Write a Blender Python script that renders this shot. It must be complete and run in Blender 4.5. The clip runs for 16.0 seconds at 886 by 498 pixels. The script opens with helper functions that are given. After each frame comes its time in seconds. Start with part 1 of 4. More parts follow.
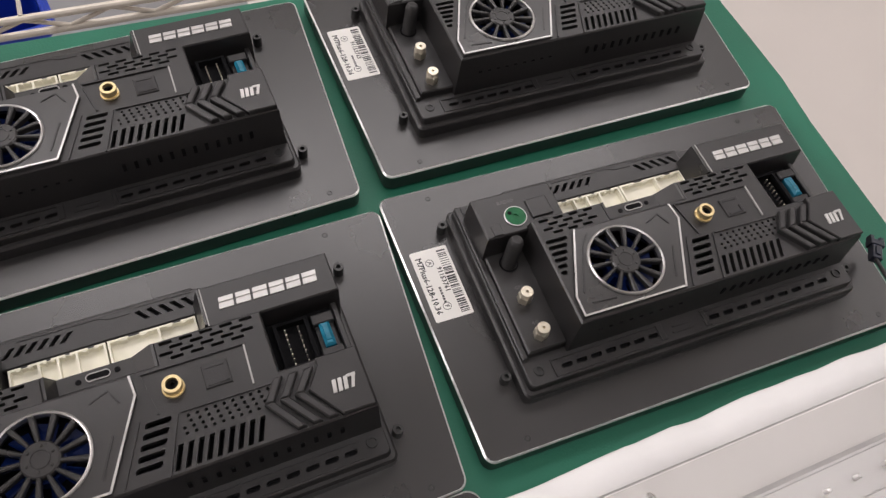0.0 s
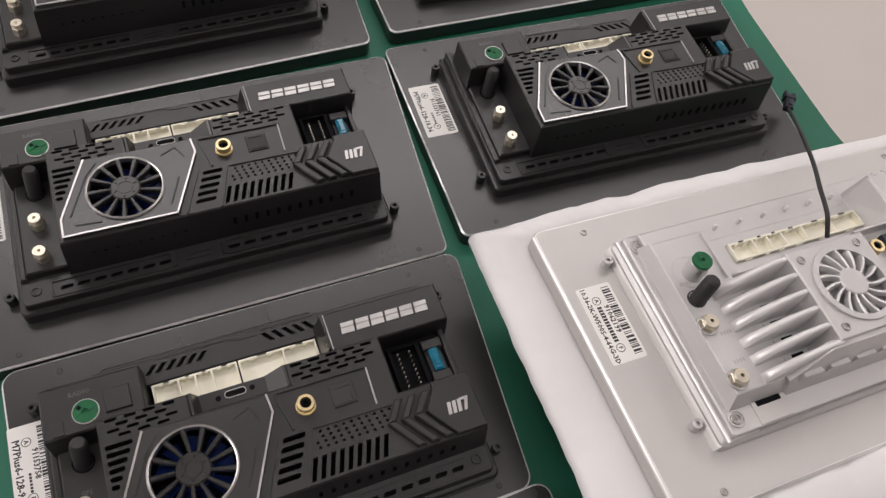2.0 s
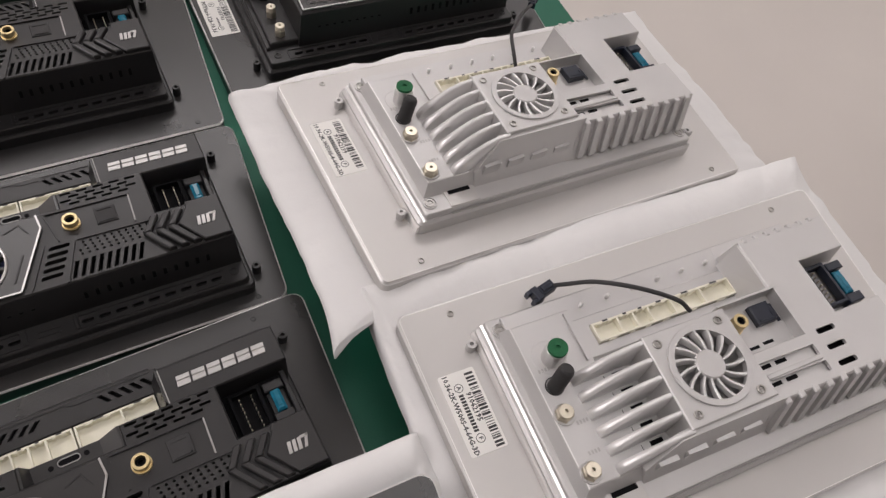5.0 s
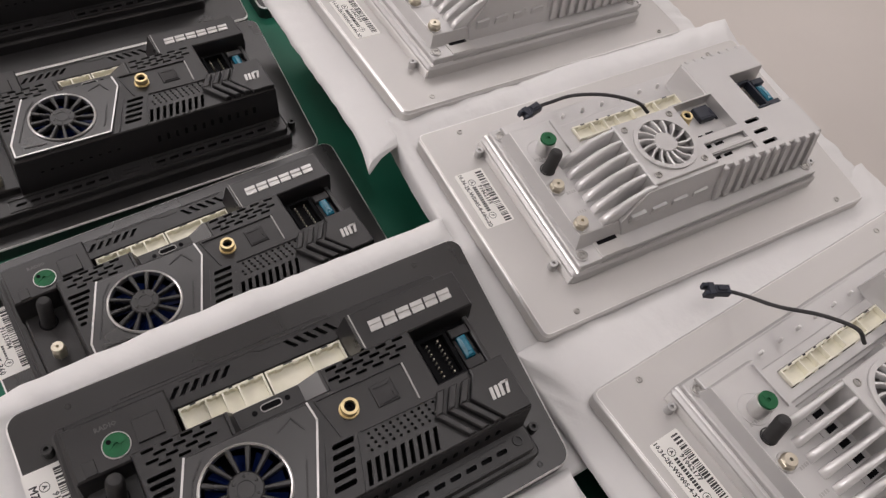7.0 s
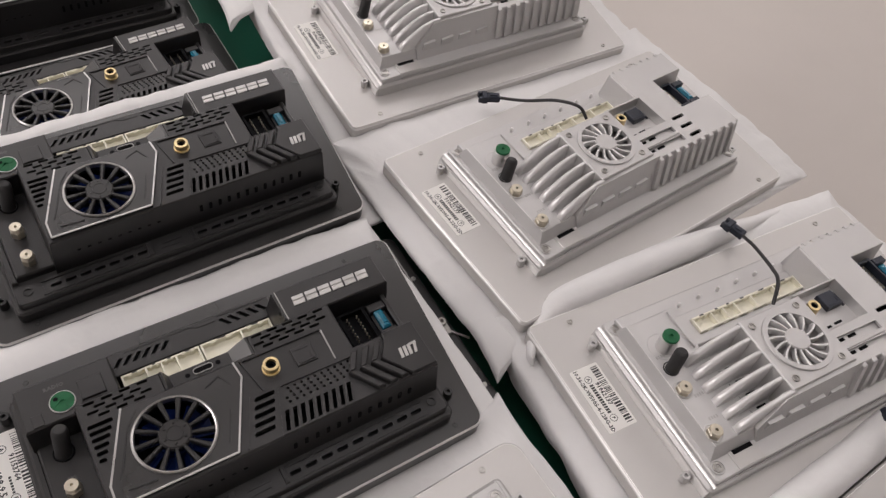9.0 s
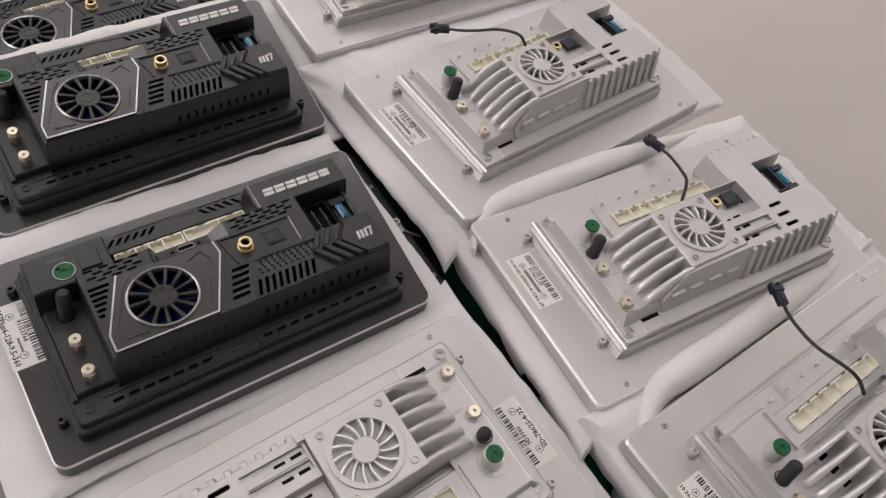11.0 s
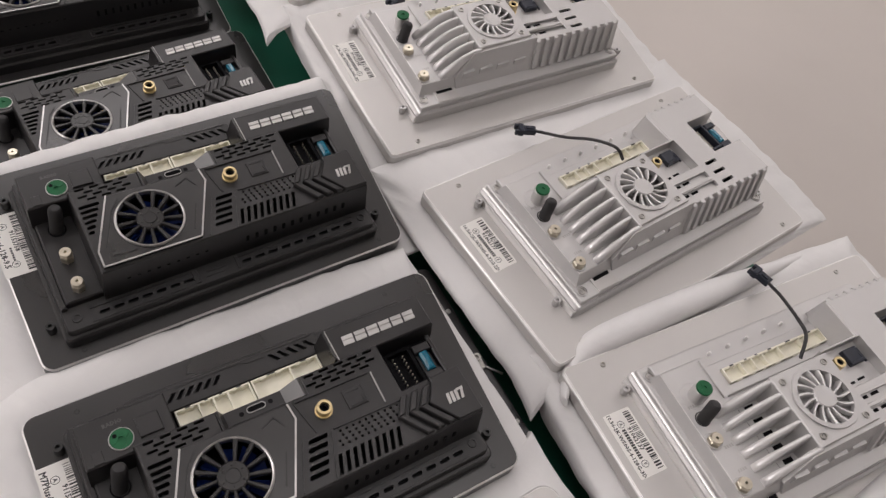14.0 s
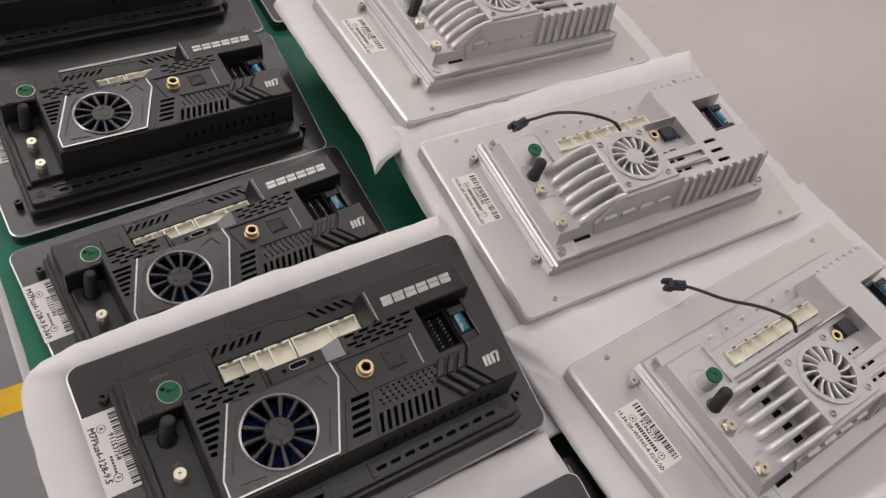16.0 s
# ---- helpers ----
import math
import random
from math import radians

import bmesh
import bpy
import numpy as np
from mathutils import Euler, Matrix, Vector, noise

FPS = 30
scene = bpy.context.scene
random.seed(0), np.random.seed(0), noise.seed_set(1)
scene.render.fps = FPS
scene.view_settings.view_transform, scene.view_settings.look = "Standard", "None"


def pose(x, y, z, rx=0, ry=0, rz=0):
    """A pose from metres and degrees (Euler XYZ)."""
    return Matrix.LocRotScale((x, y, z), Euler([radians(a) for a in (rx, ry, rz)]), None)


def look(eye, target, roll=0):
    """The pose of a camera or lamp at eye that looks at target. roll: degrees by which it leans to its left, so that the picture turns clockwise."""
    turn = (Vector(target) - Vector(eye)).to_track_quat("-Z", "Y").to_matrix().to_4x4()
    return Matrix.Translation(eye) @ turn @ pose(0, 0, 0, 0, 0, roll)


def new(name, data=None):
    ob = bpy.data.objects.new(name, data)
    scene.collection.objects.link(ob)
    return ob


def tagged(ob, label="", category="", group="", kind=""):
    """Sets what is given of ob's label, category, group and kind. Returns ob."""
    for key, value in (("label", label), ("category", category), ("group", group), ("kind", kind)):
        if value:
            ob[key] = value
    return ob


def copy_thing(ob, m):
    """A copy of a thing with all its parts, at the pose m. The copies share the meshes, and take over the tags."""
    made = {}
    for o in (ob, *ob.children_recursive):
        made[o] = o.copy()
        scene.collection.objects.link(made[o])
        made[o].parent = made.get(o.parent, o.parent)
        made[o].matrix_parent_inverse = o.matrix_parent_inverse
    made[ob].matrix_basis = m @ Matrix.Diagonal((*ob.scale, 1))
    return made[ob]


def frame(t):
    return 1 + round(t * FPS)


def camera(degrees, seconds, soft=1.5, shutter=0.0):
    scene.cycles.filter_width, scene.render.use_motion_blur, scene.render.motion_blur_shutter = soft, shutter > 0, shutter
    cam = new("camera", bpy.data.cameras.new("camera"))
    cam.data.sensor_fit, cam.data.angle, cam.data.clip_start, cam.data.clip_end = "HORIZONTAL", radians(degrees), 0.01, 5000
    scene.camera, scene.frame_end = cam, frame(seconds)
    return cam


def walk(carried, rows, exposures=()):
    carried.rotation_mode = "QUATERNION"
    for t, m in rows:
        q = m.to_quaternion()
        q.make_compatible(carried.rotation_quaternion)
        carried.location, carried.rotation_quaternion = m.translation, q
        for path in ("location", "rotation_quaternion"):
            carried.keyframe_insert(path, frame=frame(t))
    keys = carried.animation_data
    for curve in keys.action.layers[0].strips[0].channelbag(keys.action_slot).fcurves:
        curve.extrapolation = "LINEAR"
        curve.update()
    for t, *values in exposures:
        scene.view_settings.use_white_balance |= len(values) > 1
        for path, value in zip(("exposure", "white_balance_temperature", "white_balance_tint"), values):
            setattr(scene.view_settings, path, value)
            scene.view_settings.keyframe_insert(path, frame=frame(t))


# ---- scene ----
from mathutils.geometry import delaunay_2d_cdt

cam = camera(59.67, 16.0, soft=1.4)
PATH = [
    (0, -0.1180, -0.0935, 0.3120, 31.07, -6.31, -20.84),
    (0.5, -0.1504, -0.1020, 0.3265, 30.97, -6.42, -20.29),
    (1, -0.1636, -0.1263, 0.3325, 30.99, -6.63, -19.83),
    (1.5, -0.1633, -0.1773, 0.3398, 30.87, -6.77, -19.41),
    (2, -0.1575, -0.2173, 0.3400, 30.66, -6.97, -19.10),
    (2.5, -0.1563, -0.2307, 0.3424, 30.81, -7.08, -18.99),
    (3, -0.1529, -0.2455, 0.3448, 31.29, -7.02, -19.32),
    (3.5, -0.1432, -0.2778, 0.3504, 31.93, -6.92, -20.07),
    (4, -0.1168, -0.3166, 0.3534, 32.71, -7.12, -21.34),
    (4.2, -0.1083, -0.3311, 0.3542, 33.05, -7.44, -22.07),
    (6.3, -0.1577, -0.4081, 0.3608, 34.24, -9.23, -28.77),
    (6.5, -0.1721, -0.4211, 0.3638, 34.18, -9.21, -29.14),
    (7, -0.1992, -0.4675, 0.3713, 34.32, -9.03, -29.65),
    (7.5, -0.1929, -0.5343, 0.3828, 34.79, -8.68, -29.73),
    (8, -0.1909, -0.5879, 0.3922, 35.53, -8.62, -30.08),
    (8.5, -0.1979, -0.6290, 0.3981, 36.22, -8.64, -30.73),
    (9, -0.2090, -0.6718, 0.4039, 36.58, -8.95, -31.84),
    (9.5, -0.2301, -0.7072, 0.4103, 36.44, -9.49, -33.11),
    (9.7, -0.2341, -0.7181, 0.4128, 36.23, -9.66, -33.38),
    (11.8, -0.2415, -0.7350, 0.4313, 34.53, -11.54, -33.20),
    (12, -0.2379, -0.7174, 0.4297, 34.51, -11.81, -32.89),
    (12.5, -0.2350, -0.6881, 0.4251, 34.56, -11.88, -31.94),
    (13, -0.2331, -0.6764, 0.4252, 34.48, -11.97, -31.28),
    (13.5, -0.2329, -0.6569, 0.4255, 34.41, -12.01, -30.87),
    (14, -0.2316, -0.6299, 0.4244, 34.54, -11.93, -30.60),
    (14.5, -0.2351, -0.6041, 0.4223, 34.80, -12.01, -30.38),
    (15, -0.2437, -0.5767, 0.4169, 34.84, -12.10, -30.18),
    (15.5, -0.2454, -0.5411, 0.4150, 35.01, -12.16, -29.89),
    (16, -0.2422, -0.4924, 0.4105, 35.09, -12.18, -29.45),
]
walk(cam, [(t, pose(x, y, z, a, b, c)) for t, x, y, z, a, b, c in PATH], [(0, 0.24), (1, 0.16), (3, 0.02), (7, -0.04), (9.7, -0.02), (12, -0.06), (16, -0.07)])

# ---- light ----
world = bpy.data.worlds.new("room_light")
scene.world = world
world.use_nodes = True
world.node_tree.nodes["Background"].inputs[0].default_value = (1.0, 0.95, 0.92, 1)
world.node_tree.nodes["Background"].inputs[1].default_value = 0.015


def lamp(name, m, sx, sy, watts, colour):
    data = bpy.data.lights.new(name, "AREA")
    data.shape, data.size, data.size_y, data.energy, data.color = "RECTANGLE", sx, sy, watts, colour
    ob = new(name, data)
    ob.matrix_world = m
    return ob


WARM = (1.0, 0.94, 0.945)
# No fittings are in view; this lamp is added to light the front walls.
lamp("ceiling_panel", look((0.0, -0.35, 1.85), (0.0, -0.35, 0)), 1.6, 0.7, 7.5, WARM)
# Unseen lamp, set where the sheen on the black panels points.
lamp("ceiling_panel", look((0.4, 1.4, 1.85), (0.4, 1.4, 0)), 2.6, 0.8, 21, WARM)
# Unseen lamp, set for the bench shadow and the bright left edges.
lamp("ceiling_panel", look((-2.9, 1.0, 1.85), (-2.9, 1.0, 0)), 0.6, 2.4, 58, WARM)
# Added lamp that brightens the floor and the units on the right.
lamp("ceiling_panel", look((2.3, -0.2, 1.85), (2.3, -0.2, 0)), 0.3, 2.8, 13, WARM)

# ---- materials ----


def material(name, colour, rough=0.5, metal=0.0, vary=0.12, scale=60.0, grain=0.0, grain_scale=1500.0, spec=0.5, stain=None, coat=0.0, relief=0.0006):
    """A surface with broad tone variation, changing gloss and fine relief."""
    m = bpy.data.materials.new(name)
    m.use_nodes = True
    n, l = m.node_tree.nodes, m.node_tree.links
    b = n["Principled BSDF"]
    b.inputs["Roughness"].default_value, b.inputs["Metallic"].default_value = rough, metal
    b.inputs["Specular IOR Level"].default_value, b.inputs["Coat Weight"].default_value = spec, coat
    tc = n.new("ShaderNodeTexCoord")
    big = n.new("ShaderNodeTexNoise")
    big.inputs["Scale"].default_value, big.inputs["Detail"].default_value = scale, 6
    l.new(tc.outputs["Object"], big.inputs["Vector"])
    ramp = n.new("ShaderNodeValToRGB")
    ramp.color_ramp.elements[0].position, ramp.color_ramp.elements[1].position = 0.3, 0.72
    ramp.color_ramp.elements[0].color = (*[c * (1 - vary) for c in colour], 1)
    ramp.color_ramp.elements[1].color = (*[min(1, c * (1 + vary)) for c in (stain or colour)], 1)
    l.new(big.outputs["Fac"], ramp.inputs["Fac"])
    l.new(ramp.outputs["Color"], b.inputs["Base Color"])
    gloss = n.new("ShaderNodeMapRange")
    gloss.inputs["To Min"].default_value, gloss.inputs["To Max"].default_value = max(0.03, rough - 0.07), min(1, rough + 0.09)
    l.new(big.outputs["Fac"], gloss.inputs["Value"])
    l.new(gloss.outputs["Result"], b.inputs["Roughness"])
    if grain:
        fine = n.new("ShaderNodeTexNoise")
        fine.inputs["Scale"].default_value, fine.inputs["Detail"].default_value = grain_scale, 3
        l.new(tc.outputs["Object"], fine.inputs["Vector"])
        bump = n.new("ShaderNodeBump")
        bump.inputs["Strength"].default_value, bump.inputs["Distance"].default_value = grain, relief
        l.new(fine.outputs["Fac"], bump.inputs["Height"])
        l.new(bump.outputs["Normal"], b.inputs["Normal"])
    return m


BLACK = material("black_moulded_plastic", (0.020, 0.019, 0.0195), 0.34, spec=0.55, grain=0.1, vary=0.15, scale=25)
SHEET = material("black_coated_metal", (0.021, 0.020, 0.0205), 0.28, spec=0.8, grain=0.07, vary=0.12, scale=14)
# Near-black laid inside openings, holding their shade in the colour.
DEEP_SHADE = material("opening_shade", (0.004, 0.004, 0.005), 0.8, spec=0.15)
GLOSS = material("glossy_black_plastic", (0.028, 0.027, 0.027), 0.28, grain=0.05, scale=40)
CHROME = material("polished_aluminium", (0.72, 0.71, 0.70), 0.32, 0.9, vary=0.06, grain=0.1)
SILVER = material("silver_paint", (0.58, 0.57, 0.565), 0.37, 0.5, vary=0.05, scale=18, grain=0.2, grain_scale=2600)
PANEL = material("silver_coated_metal", (0.58, 0.565, 0.55), 0.42, 0.55, vary=0.04, scale=9, grain=0.15, grain_scale=3000)
STEEL = material("screw_steel", (0.50, 0.485, 0.46), 0.3, 0.85, vary=0.25, scale=400)
EDGE = material("bright_cut_edge", (0.84, 0.83, 0.82), 0.32, 0.75, vary=0.08, scale=40)
TRIM = material("dull_silver_trim", (0.58, 0.57, 0.56), 0.30, 0.85, vary=0.12, scale=60)
BADGE = material("bright_badge_plating", (0.54, 0.53, 0.52), 0.36, 0.55, vary=0.1, scale=90)
# Silver made lighter, so the light on fins and vanes sits in the colour.
FIN = material("lit_silver", (0.76, 0.75, 0.745), 0.36, 0.5, vary=0.05, scale=40, grain=0.15)
RAIL = material("satin_silver_rail", (0.80, 0.79, 0.78), 0.30, 0.7, vary=0.05, scale=30)
DARKSTEEL = material("blackened_screw", (0.05, 0.05, 0.05), 0.35, 0.6, vary=0.2, scale=400)
NICKEL = material("nickel_plating", (0.72, 0.66, 0.54), 0.30, 0.8, vary=0.1, scale=300)
GOLD = material("gold_plating", (0.78, 0.63, 0.35), 0.34, 0.8, vary=0.1, scale=300)
CREAM = material("cream_nylon", (0.85, 0.82, 0.69), 0.42, vary=0.07, scale=120, grain=0.1)
GREEN = material("green_nylon", (0.012, 0.12, 0.045), 0.5, vary=0.25, scale=200, spec=0.3)
BLUE = material("blue_fuse_plastic", (0.015, 0.17, 0.26), 0.18, vary=0.2, scale=300, spec=0.7)
NAVY = material("dark_blue_nylon", (0.012, 0.016, 0.03), 0.4, vary=0.2, scale=200)
ROTOR = material("blue_fan_blade", (0.003, 0.015, 0.10), 0.3, vary=0.2, scale=150)
RUBBER = material("black_rubber", (0.026, 0.025, 0.026), 0.55, vary=0.2, scale=150, grain=0.2)
PAPER = material("sticker_paper", (0.88, 0.865, 0.83), 0.45, vary=0.03, scale=60)
INK = material("black_ink", (0.03, 0.03, 0.032), 0.5, vary=0.1)
PRINT = material("grey_print", (0.10, 0.097, 0.095), 0.5, vary=0.1)
PRINT_PALE = material("pale_print", (0.42, 0.41, 0.40), 0.5, vary=0.1)
FOAM = material("white_packing_foam", (0.80, 0.79, 0.785), 0.8, vary=0.03, scale=22, grain=0.3, grain_scale=110, spec=0.3, relief=0.0016)
MAT = material("green_rubber_mat", (0.010, 0.150, 0.088), 0.55, vary=0.14, scale=10, grain=0.3, grain_scale=900)
LAMINATE = material("pale_laminate", (0.6, 0.58, 0.56), 0.45, vary=0.05, scale=6)
CONCRETE = material("pale_painted_floor", (0.66, 0.615, 0.58), 0.5, vary=0.05, scale=1.6, grain=0.1, grain_scale=60)
PLASTER = material("white_wall_paint", (0.72, 0.70, 0.68), 0.8, vary=0.03, scale=2)
WIRE = material("cream_coated_wire", (0.62, 0.57, 0.5), 0.35, 0.3, vary=0.1, scale=40)
BIN_BLUE = material("blue_plastic_bin", (0.01, 0.045, 0.42), 0.4, vary=0.1, scale=12)
YELLOW = material("yellow_tape", (0.85, 0.52, 0.012), 0.45, vary=0.1, scale=30)
AISLE = material("grey_floor_paint", (0.25, 0.25, 0.255), 0.5, vary=0.08, scale=5, grain=0.1, grain_scale=80)
GREY = material("grey_plastic_sheet", (0.33, 0.33, 0.335), 0.5, vary=0.08, scale=8)

# ---- mesh tools, in millimetres ----
MM = 0.001


class Shape:
    def __init__(self):
        self.v, self.f = [], []

    def ring(self, pts):
        i = len(self.v)
        self.v += [tuple(p) for p in pts]
        return list(range(i, i + len(pts)))

    def loft(self, rings, cap0=True, cap1=True, closed=True):
        ids = [self.ring(r) for r in rings]
        n = len(ids[0])
        for a, b in zip(ids, ids[1:]):
            for k in range(n if closed else n - 1):
                j = (k + 1) % n
                self.f.append((a[k], a[j], b[j], b[k]))
        if cap0:
            self.f.append(tuple(reversed(ids[0])))
        if cap1:
            self.f.append(tuple(ids[-1]))
        return self

    def slab(self, outline, z0, z1, bev=0.0, flare=0.0):
        """An outline raised from z0 to z1 with a chamfered top; flare widens its foot."""
        foot = grow(outline, flare) if flare else outline
        rings = [[(x, y, z0) for x, y in foot], [(x, y, z1 - bev) for x, y in outline]]
        if bev:
            rings.append([(x, y, z1) for x, y in grow(outline, -bev)])
        return self.loft(rings)

    def box(self, x0, x1, y0, y1, z0, z1, bev=0.0):
        return self.slab([(x0, y0), (x1, y0), (x1, y1), (x0, y1)], z0, z1, bev)

    def rod(self, cx, cy, z0, z1, r, n=16, bev=0.0):
        return self.slab(circle(cx, cy, r, n), z0, z1, bev)

    def collar(self, cx, cy, z0, z1, r, hole, n=20, depth=None):
        """A round post or rim with a bore."""
        zb = z0 if depth is None else z1 - depth
        rings = [[(x, y, z) for x, y in circle(cx, cy, q, n)] for q, z in ((r, z0), (r, z1 - 0.15), (r - 0.15, z1), (hole, z1), (hole, zb))]
        return self.loft(rings, True, True)

    def tube(self, pts, r, n=10):
        pts = [Vector(p) for p in pts]
        rings, side = [], None
        for k, p in enumerate(pts):
            d = (pts[min(k + 1, len(pts) - 1)] - pts[max(k - 1, 0)]).normalized()
            side = (side - d * side.dot(d)).normalized() if side else d.orthogonal().normalized()
            up = d.cross(side)
            rings.append([p + (side * math.cos(a) + up * math.sin(a)) * r for a in [2 * math.pi * q / n for q in range(n)]])
        return self.loft(rings)

    def strip(self, pts, width, z0, z1):
        """A flat raised line along a polyline."""
        for (ax, ay), (bx, by) in zip(pts, pts[1:]):
            d = Vector((bx - ax, by - ay)).normalized()
            q = Vector((-d.y, d.x)) * width / 2
            e = d * width * 0.35
            self.slab([(ax - q.x - e.x, ay - q.y - e.y), (bx - q.x + e.x, by - q.y + e.y), (bx + q.x + e.x, by + q.y + e.y), (ax + q.x - e.x, ay + q.y - e.y)], z0, z1)
        return self

    def panel(self, outline, holes, z, wall, depth=2.5, flare=0.0, bev=0.5):
        """A deck with real openings: top face, outer walls of height wall, inner walls of height depth."""
        inner = grow(outline, -bev)
        loops = [inner] + holes
        pts, edges = [], []
        for lp in loops:
            i = len(pts)
            pts += [Vector(p) for p in lp]
            edges += [(i + k, i + (k + 1) % len(lp)) for k in range(len(lp))]
        out = delaunay_2d_cdt(pts, edges, [], 0, 1e-5)
        base = len(self.v)
        self.v += [(p.x, p.y, z) for p in out[0]]
        for tri in out[2]:
            c = sum((out[0][k] for k in tri), Vector((0, 0))) / len(tri)
            if inside(c, inner) and not any(inside(c, h) for h in holes):
                self.f.append(tuple(base + k for k in tri))
        for h in holes:
            a, b = self.ring([(x, y, z) for x, y in h]), self.ring([(x, y, z - depth) for x, y in h])
            self.f += [(a[k], b[k], b[(k + 1) % len(h)], a[(k + 1) % len(h)]) for k in range(len(h))]
        foot = grow(outline, flare)
        self.loft([[(x, y, z - wall) for x, y in foot], [(x, y, z - bev) for x, y in outline], [(x, y, z) for x, y in inner]], False, False)
        return self


def inside(p, poly):
    odd, (x, y) = False, (p[0], p[1])
    for (ax, ay), (bx, by) in zip(poly, poly[1:] + poly[:1]):
        if (ay > y) != (by > y) and x < (bx - ax) * (y - ay) / (by - ay) + ax:
            odd = not odd
    return odd


def grow(poly, d):
    """The outline moved outwards by d."""
    if not d:
        return list(poly)
    n, out = len(poly), []
    area = sum(a[0] * b[1] - b[0] * a[1] for a, b in zip(poly, poly[1:] + poly[:1]))
    s = 1 if area > 0 else -1
    for k in range(n):
        p, q, r = (Vector(poly[k - 1]), Vector(poly[k]), Vector(poly[(k + 1) % n]))
        a, b = (q - p).normalized(), (r - q).normalized()
        na, nb = Vector((a.y, -a.x)), Vector((b.y, -b.x))
        m = (na + nb)
        m = m / max(0.35, m.length_squared / 2)
        out.append((q.x + s * d * m.x, q.y + s * d * m.y))
    return out


def circle(cx, cy, r, n=20, a0=0.0):
    return [(cx + r * math.cos(a0 + 2 * math.pi * k / n), cy + r * math.sin(a0 + 2 * math.pi * k / n)) for k in range(n)]


def rounded(x0, x1, y0, y1, r, n=5):
    out = []
    for cx, cy, a in ((x1 - r, y0 + r, -90), (x1 - r, y1 - r, 0), (x0 + r, y1 - r, 90), (x0 + r, y0 + r, 180)):
        out += [(cx + r * math.cos(radians(a + 90 * k / n)), cy + r * math.sin(radians(a + 90 * k / n))) for k in range(n + 1)]
    return out


def tapered(poly, mid, lean):
    """The screen's outline, a little wider along its far edge."""
    return [(x + lean * (y - mid) * (max(0, x - 100) / 100 + min(0, x) / 180), y) for x, y in poly]


def slot(cx, cy, w, h, lean=0.0):
    """A small rounded slot, leaning by so much x for each y."""
    r = min(w, h) * 0.35
    return [(x + (y - cy) * lean, y) for x, y in rounded(cx - w / 2, cx + w / 2, cy - h / 2, cy + h / 2, r, 2)]


def mesh_of(name, shape, mat, smooth=23):
    me = bpy.data.meshes.new(name)
    me.from_pydata([(x * MM, y * MM, z * MM) for x, y, z in shape.v], [], shape.f)
    bm = bmesh.new()
    bm.from_mesh(me)
    bmesh.ops.recalc_face_normals(bm, faces=bm.faces)
    bm.to_mesh(me)
    bm.free()
    me.shade_smooth()
    me.set_sharp_from_angle(angle=radians(smooth))
    me.materials.append(mat)
    return me


def part(name, shape, mat, parent, label="", smooth=23):
    ob = new(name, mesh_of(name, shape, mat, smooth) if isinstance(shape, Shape) else shape)
    ob.parent = parent
    if label:
        ob["label"] = label
    return ob


def lettering(name, lines, mat, parent, label=""):
    """Printed words: rows of (text, x, y, z, size, turn), in millimetres, each a flat mesh."""
    for text, x, y, z, size, turn in lines:
        cu = bpy.data.curves.new(name, "FONT")
        cu.body, cu.size, cu.resolution_u, cu.align_x, cu.align_y = text, size * MM, 1, "CENTER", "CENTER"
        cu.offset = 0.03 * size * MM
        ob = bpy.data.objects.new(name, cu)
        me = bpy.data.meshes.new_from_object(ob)
        me.transform(pose(x * MM, y * MM, z * MM, 0, 0, turn))
        bpy.data.objects.remove(ob)
        me.materials.clear()
        me.materials.append(mat)
        tagged(part(name, me, mat, parent, label), kind="stuff")


def sticker(parent, x0, x1, y0, y1, z, code, number, bars, round_marks=True):
    """A white label with bar code, numbers and printed code, read along its long side."""
    s = part("sticker", Shape().slab(rounded(x0, x1, y0, y1, 1.0, 3), z, z + 0.12), PAPER, parent, "white printed bar-code sticker")
    zt, ink, w, h = z + 0.15, Shape(), x1 - x0, y1 - y0
    rng = random.Random(number)
    y = y1 - 0.05 * h
    while y > y0 + 0.05 * h:
        k = rng.choice((0.35, 0.5, 0.8, 1.1))
        ink.box(x1 - 0.30 * w, x1 - 0.07 * w, y - k, y, zt - 0.03, zt)
        y -= k + rng.choice((0.35, 0.5, 0.9))
    for bx, b0, b1, bw in bars:
        yy = y1 - b0 * h
        while yy > y1 - b1 * h:
            ink.box(x0 + bx * w - bw / 2, x0 + bx * w + bw / 2, yy - 1.1, yy, zt - 0.03, zt)
            yy -= 1.5
    if round_marks:
        for fy in (0.20, 0.82):
            o = circle(x0 + 0.42 * w, y1 - fy * h, 1.95, 16)
            ink.strip(o + o[:1], 0.3, zt - 0.03, zt)
    part("bar_code", ink, INK, s)
    rows = [(code, x0 + 0.17 * w, (y0 + y1) / 2, zt, 4.1 * h / 40 * min(1, 19 / len(code)) * 1.02, -90), (number, x0 + 0.60 * w, y0 + 0.54 * h, zt, 3.5, -90)]
    if round_marks:
        rows += [("A", x0 + 0.42 * w, y1 - 0.20 * h, zt, 2.6, -90), ("F", x0 + 0.42 * w, y1 - 0.82 * h, zt, 2.6, -90)]
    lettering("printed_text", rows, INK, s)
    return s


